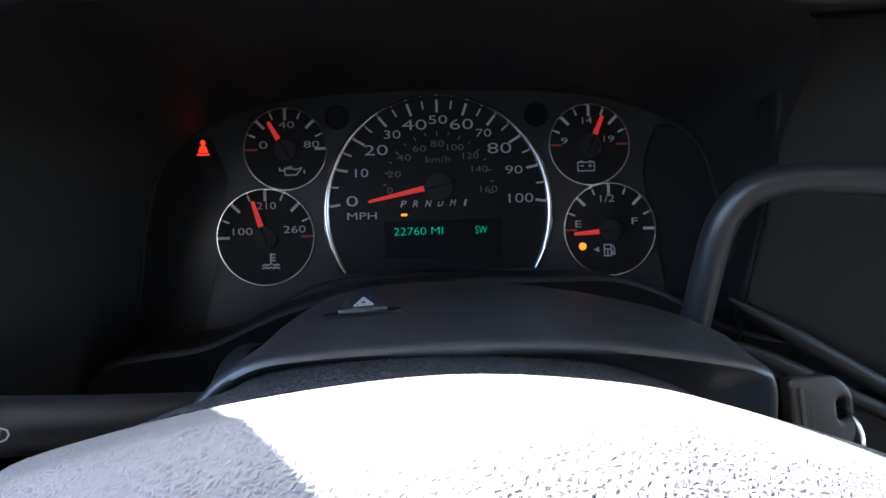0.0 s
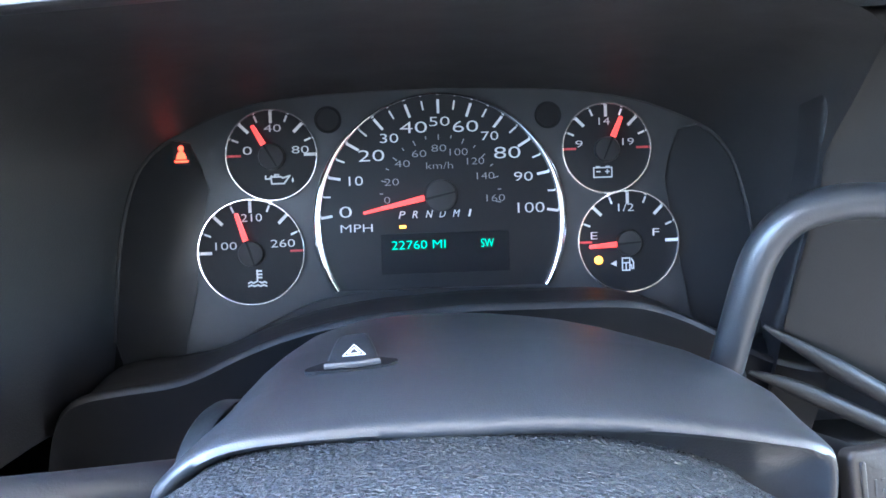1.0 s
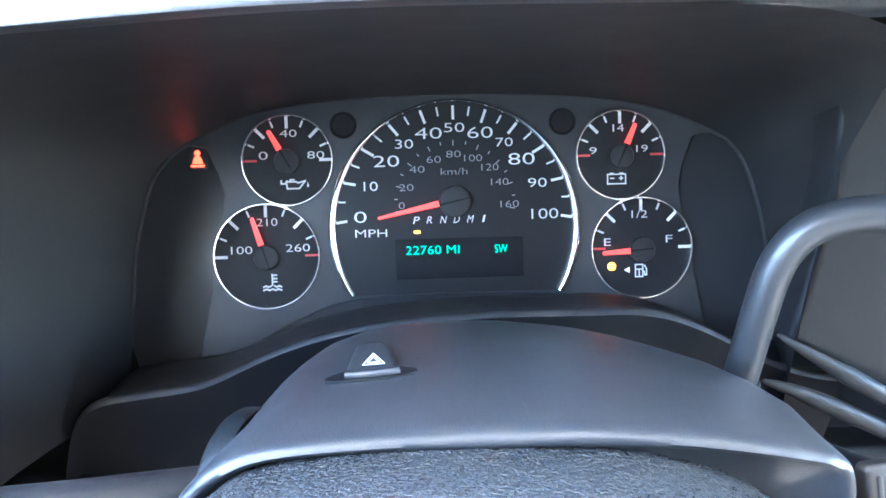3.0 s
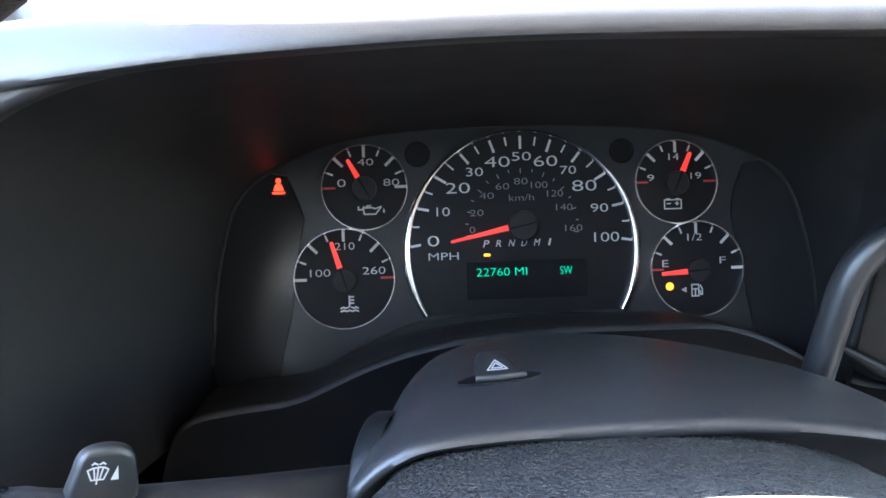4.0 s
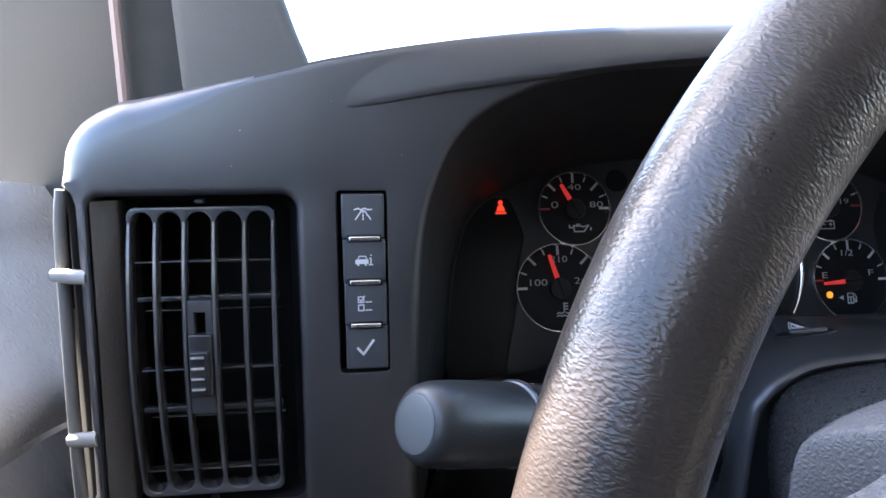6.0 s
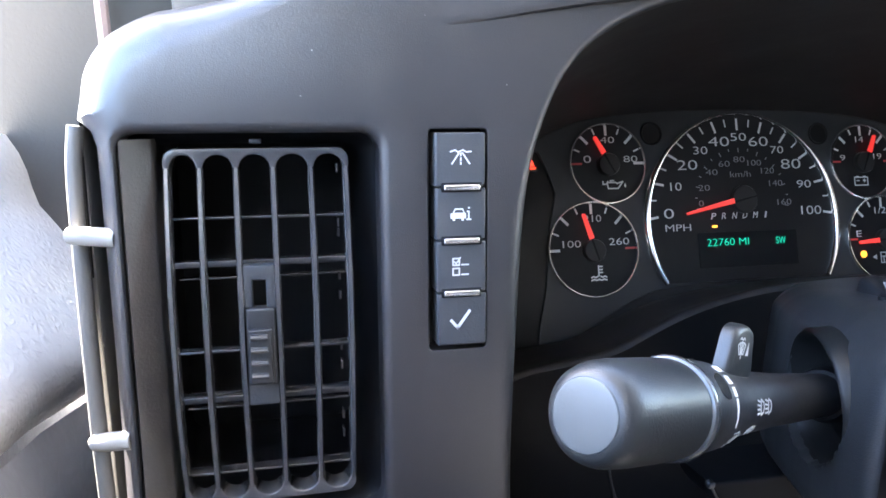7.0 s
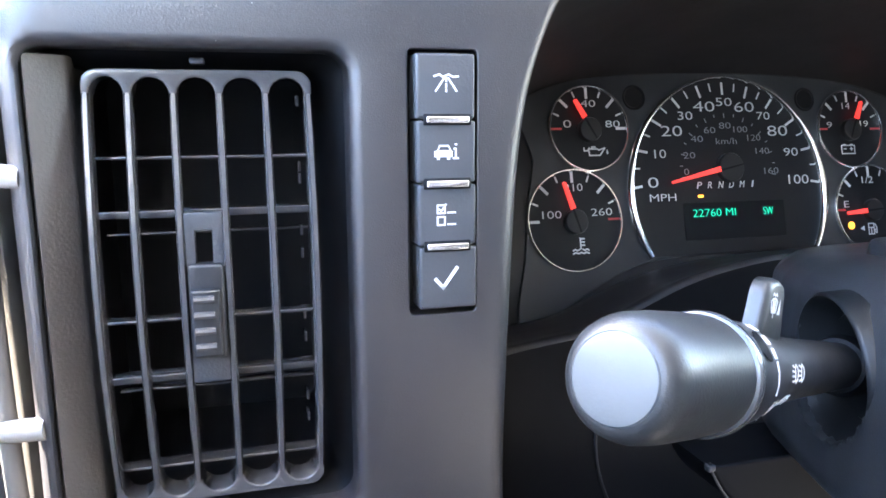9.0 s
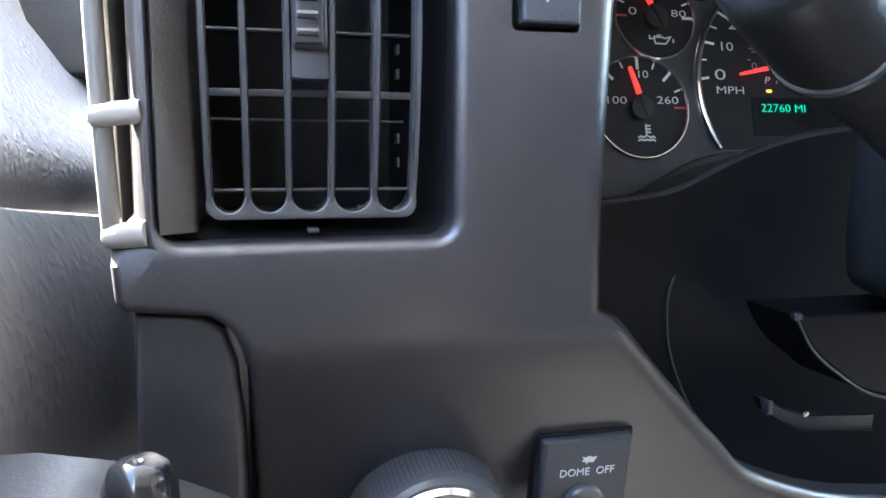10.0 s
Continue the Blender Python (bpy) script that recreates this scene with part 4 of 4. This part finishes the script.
        part("chrome_strip", plate(rrect(-0.2199, z - 0.0008, -0.2096, z + 0.0008, 0.0003, 2), (), 0.0004, 0.0015, wall(FACE - 0.0026)), CHROME, t, "chrome dividing strip")


button_bank()


# ---- lower switches ----
def headlamp_knob():
    c = Vector((-0.2390, 0.2450, 0.9492))
    d = Vector((0, -0.995, -0.06)).normalized()
    t = thing("headlamp_knob", "round black knurled rotary knob with chrome face", "knob", pose(*c))
    prof = [(-0.012, 0.0222), (0.0, 0.0222), (0.0005, 0.0212), (0.0195, 0.0207), (0.0215, 0.0200), (0.0225, 0.0186), (0.0225, 0.016)]
    part("grip", turned(c, c + d, prof, 64), KNOB, t)
    s = d.orthogonal().normalized()
    u = d.cross(s)
    for k in range(96):
        a = 2 * math.pi * k / 96
        r = math.cos(a) * s + math.sin(a) * u
        part("knurl", tube([c + r * 0.0211 + d * 0.002, c + r * 0.0206 + d * 0.0190], 0.00038, 5), KNOB, t)
    part("face", turned(c + d * 0.0205, c + d, [(0, 0.0178), (0.0022, 0.0178), (0.0034, 0.0166), (0.0034, 0.0140), (0.0018, 0.0125)], 48), CHROME, t, "chrome ring face")
    part("centre", turned(c + d * 0.0205, c + d, [(0, 0.0124), (0.0022, 0.0124), (0.0028, 0.0115), (0.0028, 0.002)], 40), KNOB, t)


def dome_switch():
    m = pose(-0.1943, 0.2380, 0.9553, 100, 0, 0)
    t = thing("dome_light_switch", "black square switch plate marked for the dome light", "switch", m)
    part("seat", plate(rrect(-0.0145, -0.0168, 0.0145, 0.0164, 0.001, 3), (), 0.0004, 0.004, pose(0, 0, 0.0006)), DEEP, t, local=True)
    b = part("plate", plate(rrect(-0.0134, -0.0155, 0.0134, 0.0153, 0.001, 3), (), 0.0012, 0.005, pose(0, 0, 0.0028)), BUTTON, t, local=True)
    part("words", lettering("DOME  OFF", 0.0004, 0.0048, 0.0165, 0.0024, 0.0029), WHITE, b, local=True)
    part("sign", solid([[(-2.2, 1.2), (-1.6, 0.4), (-2, -0.4), (-0.8, -0.6), (-0.8, -1.4), (-0.2, -0.7), (1.4, -0.9), (2.0, 0.2), (2.4, 1.0), (1, 0.8), (0, 1.3), (-1.0, 0.8)]], 0.1, pose(0.0005, 0.0085, 0.0029) @ Matrix.Scale(0.001, 4)), WHITE, b, local=True)
    part("press_button", turned((0, -0.0055, 0.002), (0, -0.0055, 0.02), [(0, 0.0062), (0.0022, 0.0062), (0.003, 0.0055), (0.0032, 0.004)], 32), KNOB, t, local=True)


headlamp_knob()
dome_switch()


# ---- steering column ----
def shroud():
    t = thing("steering_column", "dark grey plastic steering column shroud with hazard switch", "steering column", pose(0.008, 0.25, 1.0))
    # front outline from lower left over the top to lower right
    front = curve([(0.0, 0.9925), (-0.040, 0.9925), (-0.062, 0.9928), (-0.0765, 0.9943), (-0.0835, 0.9985), (-0.0868, 1.0075), (-0.0870, 1.03), (-0.0835, 1.060), (-0.0787, 1.0683), (-0.0708, 1.0745), (-0.059, 1.0787), (-0.0334, 1.081), (-0.0048, 1.0815), (0.0241, 1.0812),
                   (0.0537, 1.0783), (0.083, 1.0727), (0.0922, 1.0698), (0.0965, 1.0645), (0.0978, 1.048), (0.0965, 1.008), (0.0925, 0.9985), (0.086, 0.9945), (0.072, 0.9928), (0.050, 0.9925)], 5)
    front = even(front, 300)
    ys = [0.204, 0.218, 0.2357, 0.252, 0.266, 0.280, 0.292, 0.302, 0.308, 0.312]
    lefts = [-0.0855, -0.0825, -0.0770, -0.0730, -0.0690, -0.0640, -0.0580, -0.0470, -0.0350, -0.010]
    rights = [0.0985, 0.0985, 0.0985, 0.0930, 0.0845, 0.0720, 0.0600, 0.0460, 0.0330, 0.012]
    tops = [0.0, -0.0014, -0.0034, -0.0054, -0.0070, -0.0088, -0.0103, -0.0116, -0.0132, -0.020]
    crowns = [1.0, 0.98, 0.86, 0.72, 0.60, 0.50, 0.42, 0.36, 0.33, 0.33]

    def section(y, inset=0.0):
        l, r, zt, cr = (float(np.interp(y, ys, v)) for v in (lefts, rights, tops, crowns))
        mid = (l + r) / 2
        out = []
        for p in front:
            x = l + (p.x + 0.0855) / 0.184 * (r - l)
            z = 1.0815 + zt - (1.0815 - max(p.y, 1.06)) * cr - max(0.0, 1.06 - p.y)
            k = Vector((p.x - 0.008, p.y - 1.02))
            f = 1 - inset / max(k.length, 0.02)
            out.append(Vector((mid + (x - mid) * f, y, 1.02 + (z - 1.02) * f)))
        return out
    rows = [section(0.235, 0.030), [Vector((p.x, 0.2065, p.z)) for p in section(0.204, 0.026)]]
    for y, inset in ((0.2035, 0.0056), (0.2008, 0.0042), (0.2000, 0.0026), (0.2008, 0.0011), (0.2035, 0.0002)):
        rows.append([Vector((p.x, y, p.z)) for p in section(0.204, inset)])
    rows += [section(y) for y in np.linspace(0.207, 0.312, 100)]

    def sunk(p):
        """The side dips into a round stepped recess about the stalk."""
        rho = math.hypot((p.y - 0.2400) / 0.94, p.z - 1.0415)
        if p.x > -0.02 or rho > 0.03 or p.y < 0.2075:
            return p
        deep = float(np.interp(rho, [0.0, 0.0222, 0.0236, 0.03], [0.045, 0.045, 0.0, 0.0]))
        return p + Vector((deep, 0, 0))
    rows = rows[:7] + [[sunk(p) for p in row] for row in rows[7:]]
    part("shroud", loft(bmesh.new(), rows, ring=False), SHROUD, t, sharp=60)
    inward = Vector((0.945, -0.31, 0.09)).normalized()
    side = inward.orthogonal().normalized()
    up = inward.cross(side)
    mid = Vector((-0.0762, 0.2400, 1.0415))
    cup = [[mid + inward * l + r * (math.cos(q) * side + math.sin(q) * up) for q in np.linspace(0, 2 * math.pi, 65)[:-1]] for l, r in
           ((0.0080, 0.0256), (0.0008, 0.0254), (-0.0002, 0.0248), (-0.0004, 0.0242), (0.0004, 0.0235), (0.0034, 0.0228), (0.0066, 0.0214), (0.0088, 0.0194), (0.0098, 0.0182), (0.0090, 0.0174), (0.0096, 0.0166), (0.0150, 0.0156), (0.0185, 0.0140), (0.0300, 0.0125), (0.0380, 0.0100))]
    part("stalk_recess", loft(bmesh.new(), cup), BOOT, t, "black stepped recess round the stalk", sharp=50)
    # hazard switch in its slot
    tilt = pose(-0.0335, 0.2560, 1.0752, 14, -2, 3)
    mouth = curve([(-0.0150, -0.0105), (-0.0135, -0.0130), (-0.008, -0.0138), (0.0, -0.0142), (0.008, -0.0134), (0.0130, -0.0110), (0.0135, -0.0080), (0.0105, -0.0062), (0.006, -0.004), (-0.006, -0.004), (-0.0115, -0.0070)], 3, True)
    part("slot", plate([tuple(p) for p in mouth], (), 0.0002, 0.002, pose(-0.0335, 0.2560, 1.0758, -6.5, -2, 3)), DEEP, t)
    haz = plate([tuple(p) for p in curve([(-0.0095, -0.0118), (0.0, -0.0126), (0.0088, -0.0112), (0.0080, -0.004), (0.0050, 0.0085), (0.0, 0.0105), (-0.0055, 0.0085), (-0.0090, -0.004)], 4, True)], (), 0.0024, 0.010, tilt @ pose(0, 0, 0.0026))
    hz = part("hazard_button", haz, BLACK, t, "black hazard button with white triangle")
    part("sign", strokes([[(-3.5, -2.4), (3.5, -2.4), (0, 3.0), (-3.5, -2.4), (3.5, -2.4)], [(-1.9, -1.45), (1.9, -1.45), (0, 1.4), (-1.9, -1.45), (1.9, -1.45)]], 0.4, 0.1, tilt @ pose(0, -0.0005, 0.00265) @ Matrix.Scale(0.001, 4)), WHITE, hz)
    mouth_m = pose(-0.0335, 0.2560, 1.0758, -6.5, -2, 3)
    part("front_bar", tube([mouth_m @ Vector(q) for q in ((-0.0088, -0.0112, 0.0006), (0, -0.0122, 0.0008), (0.0082, -0.0106, 0.0006))], 0.0011, 10), KNOB, hz)
    # housing colour includes the shade under the column
    part("column_housing", plate([tuple(p) for p in curve([(-0.0893, 0.9887), (-0.0807, 0.9752), (-0.0671, 0.9644), (-0.0532, 0.9566), (0.0, 0.945), (0.05, 0.945)], 4)] + [(0.05, 0.9887)], (), 0.0016, 0.03, wall(0.28)), DEEP, t, "lower column housing, near-black to stand for shade")
    edge = curve([(-0.0897, 0.2795, 0.9880), (-0.0811, 0.2795, 0.9748), (-0.0673, 0.2795, 0.9640), (-0.0534, 0.2795, 0.9562), (-0.03, 0.2795, 0.9505)], 5)
    part("housing_edge", tube(edge, 0.0006, 8), SHROUD, t, "thin moulded edge")
    part("housing_tip", block(-0.0915, 0.2780, 0.9872, -0.0880, 0.2810, 0.9902, 0.0008), COLLAR, t)
    part("bracket", plate([(-0.0875, 0.9505), (-0.0835, 0.9495), (-0.0740, 0.9440), (-0.0620, 0.9405), (-0.030, 0.9385), (-0.030, 0.9310), (-0.0640, 0.9335), (-0.0760, 0.9385), (-0.0850, 0.9445)], (), 0.0010, 0.004, wall(0.30)), BLACK, t, "dark metal bracket under the column")
    part("bolt_head", turned((-0.0650, 0.3005, 0.9415), (-0.0650, 0.296, 0.9415), [(0, 0.0016), (0.0010, 0.0016), (0.0014, 0.0010)], 12), STEEL, t)
    part("clip_tab", block(-0.0862, 0.2960, 0.9440, -0.0838, 0.2995, 0.9505, 0.0006), COLLAR, t)
    # boot in the funnel
    a, d = STALK_B, STALK_D
    part("stalk_boot", turned(a + d * 0.04, a - d, [(0, 0.011), (0.020, 0.0112), (0.024, 0.0106), (0.027, 0.0108), (0.030, 0.0100), (0.033, 0.0102), (0.036, 0.0092)], 36), DEEP, t, "black ribbed rubber boot")


STALK_A = Vector((-0.2040, 0.1560, 1.0812))
STALK_B = Vector((-0.0745, 0.2405, 1.0420))
STALK_D = (STALK_B - STALK_A).normalized()
shroud()


def stalk():
    t = thing("turn_signal_stalk", "grey plastic multi-function stalk with white signs", "stalk", pose(*STALK_B))
    a, d = STALK_A, STALK_D
    part("grip", turned(a, a + d, [(0, 0.0080), (0.0006, 0.0093), (0.0022, 0.0106), (0.005, 0.0114), (0.012, 0.0119), (0.025, 0.0122), (0.0355, 0.0122)], 40), STALK, t)
    part("cap", turned(a - d * 0.0006, a + d, [(0, 0.0066), (0.0003, 0.0078), (0.0010, 0.0084), (0.0016, 0.0086)], 40), CAP, t, "pale end cap")
    part("collar", turned(a + d * 0.0360, a + d, [(0, 0.0121), (0.0003, 0.0127), (0.0012, 0.0131), (0.0022, 0.0131), (0.0032, 0.0127), (0.0038, 0.0118)], 48), COLLAR, t, "glossy raised collar")
    part("lever", turned(a + d * 0.039, a + d, [(0, 0.0121), (0.0150, 0.0117), (0.0175, 0.0111), (0.022, 0.0103), (0.032, 0.0095), (0.045, 0.0089), (0.070, 0.0083), (0.128, 0.0078)], 40), BLACK, t)
    up = Vector((0, 0, 1))
    up = (up - d * up.dot(d)).normalized()
    n = d.cross(up)
    if n.y > 0:
        n = -n
    # flat tab on top with the washer sign
    c = a + d * 0.0700 + up * 0.0132
    m = Matrix(((d.x, up.x, n.x, c.x), (d.y, up.y, n.y, c.y), (d.z, up.z, n.z, c.z), (0, 0, 0, 1)))
    tab = [(-0.0078, -0.006), (0.0078, -0.006), (0.0076, 0.0030), (0.0064, 0.0072), (0.0039, 0.0090), (0.0, 0.0096), (-0.0039, 0.0090), (-0.0064, 0.0072), (-0.0076, 0.0030)]
    w = part("washer_tab", plate([tuple(p) for p in curve(tab, 4, True)], (), 0.0020, 0.0045, m @ pose(0, 0, 0.0042)), STALK, t, "rounded grey thumb tab")
    wash = [[(-3.4, 1.6), (-2.2, 2.2), (0, 2.4), (1.0, 2.2), (2.0, 1.6), (1.0, -1.2), (-2.2, -1.2), (-3.4, 1.6)], [(-0.7, 2.6), (-0.7, -2.4)], [(-2.4, 3.2), (-1.8, 3.7), (-1.0, 3.2)], [(-0.4, 3.2), (0.4, 3.7), (1.0, 3.2)], [(-1.8, 1.9), (-1.3, -1)], [(0.5, 1.9), (0, -1)]]
    ms = m @ pose(-0.0018, 0.0026, 0.00425) @ Matrix.Scale(0.00092, 4)
    part("sign", strokes(wash, 0.42, 0.1, ms), WHITE, w)
    part("sign", solid([[(2.9, -1.6), (5.0, -1.6), (4.4, 2.4)]], 0.1, ms), WHITE, w)
    # dashes round the lever and lamp signs on its side
    def on_lever(l, ang, r):
        q = radians(ang)
        o = n * math.cos(q) + up * math.sin(q)
        e = up * math.cos(q) - n * math.sin(q)
        p = a + d * l + o * r
        return Matrix(((d.x, e.x, o.x, p.x), (d.y, e.y, o.y, p.y), (d.z, e.z, o.z, p.z), (0, 0, 0, 1)))
    for k, (ang, wd) in enumerate(((66, 1.5), (48, 1.2), (32, 0.9), (18, 0.6), (6, 0.45), (-6, 0.35))):
        part("dash", solid([[(-wd, -1.2), (wd, -1.2), (wd, 1.2), (-wd, 1.2)]], 0.1, on_lever(0.0522, ang, 0.01182) @ Matrix.Scale(0.001, 4)), WHITE, t)
    for ang in (40, 104):
        part("thumb_pad", solid([[(2.9 * math.cos(q), 3.6 * math.sin(q)) for q in np.linspace(0, 2 * math.pi, 25)[:-1]]], 0.25, on_lever(0.0465, ang, 0.01175) @ Matrix.Scale(0.001, 4)), GLOSS, t, "small glossy black pad")
    lamp = [[(0, 2.2), (0, -2.2)], [(0, 2.2), (2, 1.4), (2.6, 0), (2, -1.4), (0, -2.2)], [(-0.8, 1.6), (-2.6, 2)], [(-0.8, 0.5), (-2.6, 0.7)], [(-0.8, -0.6), (-2.6, -0.6)], [(-0.8, -1.7), (-2.6, -1.9)]]
    part("sign", strokes(lamp, 0.5, 0.1, on_lever(0.0745, 8, 0.0095) @ Matrix.Scale(0.00095, 4)), WHITE, t)
    part("sign", strokes(lamp, 0.5, 0.1, on_lever(0.0808, 8, 0.0093) @ Matrix.Scale(0.00095, 4)), WHITE, t)
    wipe = [[(-1.8, 1.5), (0, 2.2), (1.8, 1.5), (1.2, -1.2), (-1.2, -1.2), (-1.8, 1.5)], [(0.9, 1), (-0.4, -2.4)]]
    part("sign", strokes(wipe, 0.5, 0.1, on_lever(0.0580, -36, 0.0109) @ Matrix.Scale(0.0013, 4)), WHITE, t)
    part("sign", strokes([[(-2, 0), (-0.5, 1.2), (0.6, -1), (2, 0.3)], [(-1.4, -1), (1.2, 1.2)]], 0.5, 0.1, on_lever(0.0720, -32, 0.0097) @ Matrix.Scale(0.0012, 4)), WHITE, t)


stalk()


def gear_lever():
    t = thing("gear_lever", "black round column shift lever curving upwards", "gear lever", pose(0.109, 0.29, 1.05))
    p = curve([(0.1040, 0.293, 1.036), (0.1055, 0.291, 1.050), (0.1080, 0.288, 1.0745), (0.1115, 0.286, 1.0945), (0.1185, 0.284, 1.1070), (0.130, 0.282, 1.1132), (0.147, 0.280, 1.1150), (0.19, 0.272, 1.1125), (0.24, 0.262, 1.105)], 7)
    part("bar", tube(p, 0.0065, 20), SHROUD, t)
    part("socket", turned((0.1030, 0.293, 1.024), (0.1060, 0.290, 1.052), [(0, 0.0098), (0.012, 0.0090), (0.020, 0.0080), (0.024, 0.0068)], 28), BLACK, t)


gear_lever()


def ignition():
    t = thing("ignition_switch", "dark plastic ignition lock beside the column with inserted key", "ignition switch", pose(0.114, 0.22, 1.045))
    m = pose(0.1145, 0.214, 1.049, 72, 0, 8)
    part("housing", turned(m @ Vector((0, -0.004, -0.045)), m @ Vector((0, -0.004, 0)), [(0, 0.0125), (0.040, 0.0125), (0.0435, 0.0115), (0.0445, 0.009)], 32), DEEP, t)
    head = rrect(-0.0112, -0.0150, 0.0, 0.0115, 0.0025, 4)
    right = [(0.0020 + 0.0095 * math.cos(radians(q)), (0.0020 if q > 0 else -0.0055) + 0.0095 * math.sin(radians(q))) for q in range(-90, 91, 10)]
    head = right + [q for q in head if q[0] < -0.004]
    k = part("key_head", plate(head, [rrect(0.0052, -0.0035, 0.0092, 0.0035, 0.0018, 4)], 0.0015, 0.005, m @ pose(0, 0, 0.007)), KEYGREY, t, "grey plastic key head with ring hole")
    part("rib", plate(rrect(-0.0085, -0.012, -0.0068, 0.0085, 0.0007, 3), (), 0.0004, 0.001, m @ pose(0, 0, 0.0076)), KEYGREY, k)
    part("mark", strokes([[(-4, 3), (-4, -5)], [(-2, 3), (3, 3)], [(-2, 0), (2, 0)]], 0.7, 0.1, m @ pose(0, 0, 0.0071) @ Matrix.Scale(0.001, 4)), BLACK, k)
    ring = [m @ Vector((0.0078 + 0.0008 * math.sin(q), -0.0105 + 0.0095 * math.sin(q), 0.0045 + 0.0085 * math.cos(q))) for q in np.linspace(0, 2 * math.pi, 41)[:-1]]
    part("key_ring", tube(ring, 0.0009, 8, closed=True), STEEL, t, "steel key ring")


ignition()


# ---- steering wheel ----
def wheel():
    c = Vector((-0.0036, 0.0785, 1.0477))
    tilt = 4.58
    m = pose(*c, 90 - tilt, 0, 0)
    t = thing("steering_wheel", "dark leather-wrapped steering wheel with grey vinyl centre pad", "steering wheel", m)
    big, small = 0.1821, 0.0147
    ring = [Vector((big * math.cos(q), big * math.sin(q), 0)) for q in np.linspace(0, 2 * math.pi, 161)[:-1]]
    part("rim", tube(ring, small, 28, closed=True), LEATHER, t, "grained dark leather rim", local=True)
    # centre pad with its two spokes; the top edge rolls away from the driver
    z0 = c.z
    pad = [(-0.0857, 1.0965), (-0.0681, 1.1025), (-0.0423, 1.1080), (-0.0099, 1.1112), (0.0201, 1.1085), (0.0403, 1.1030), (0.0687, 1.0926), (0.085, 1.083), (0.088, 1.05), (0.080, 1.01), (0.055, 0.985), (0.0, 0.975), (-0.055, 0.985), (-0.080, 1.01), (-0.090, 1.05), (-0.0905, 1.088)]
    outline = [tuple(p) for p in curve(pad, 5, True)]

    def shelf(x, z, y, drop=0.0):
        """The upper edge runs on towards the column, widening and falling a little."""
        k = 1 + smooth_step(z, 1.03, 1.075) * ((y + 0.001) / 0.113 - 1)
        return Vector((-0.015 + (x + 0.015) * k, y, 1.162 + (z - 1.162) * k - drop))
    rows = [[shelf(x, z, y, drop) for x, z in outline] for y, drop in ((0.1390, 0.0042), (0.1383, 0.0016), (0.1365, 0.0), (0.1340, -0.0003), (0.1310, 0.0002), (0.1260, 0.0009), (0.1200, 0.0020), (0.1120, 0.0028))]
    for y, drop in ((0.1060, 0.0036), (0.0990, 0.0052), (0.0920, 0.0080), (0.0850, 0.0122), (0.0790, 0.0182), (0.0745, 0.026), (0.0720, 0.037)):
        rows.append([Vector((x * (1 - drop / 0.085), y, 1.043 + (z - 1.043) * (1 - drop / 0.068))) for x, z in outline])
    part("pad", loft(bmesh.new(), rows, caps=True), PAD, t, "grey grained vinyl airbag pad", sharp=60)
    for s in (-1, 1):
        sp = [(0.093 * s, 1.0905), (0.117 * s, 1.082), (0.150 * s, 1.068), (0.178 * s, 1.056), (0.178 * s, 1.020), (0.150 * s, 1.022), (0.117 * s, 1.030), (0.093 * s, 1.036)]
        part("spoke", plate([tuple(p) for p in curve(sp, 3, True)], (), 0.008, 0.020, wall(0.083), 5), PAD, t, "grey vinyl spoke")
    # back of the hub, running into the column
    top = [shelf(x, z, 0.1365, 0.0035) for x, z in pad[:8]]
    a = even(curve([(-0.100, 1.02), (-0.1080, 1.05)] + [(p.x, p.z) for p in top] + [(0.116, 1.035), (0.112, 1.01)], 5), 60)
    b = even(curve([(-0.072, 1.02), (-0.0745, 1.05), (-0.0725, 1.064), (-0.066, 1.0712), (-0.050, 1.0752), (-0.020, 1.0772), (0.010, 1.0764), (0.038, 1.0733), (0.061, 1.0660), (0.075, 1.057), (0.0815, 1.043), (0.082, 1.02)], 5), 60)
    rows = []
    for y, v in ((0.1370, 0.0), (0.146, 0.10), (0.158, 0.30), (0.175, 0.56), (0.188, 0.80), (0.198, 0.95), (0.203, 1.0), (0.2075, 1.03)):
        rows.append([Vector((p.x + (q.x - p.x) * v, y, p.y + (q.y - p.y) * v)) for p, q in zip(a, b)])
    part("hub_back", loft(bmesh.new(), rows, ring=False), HUBBACK, t, "dark grained hub cover", sharp=60)


wheel()
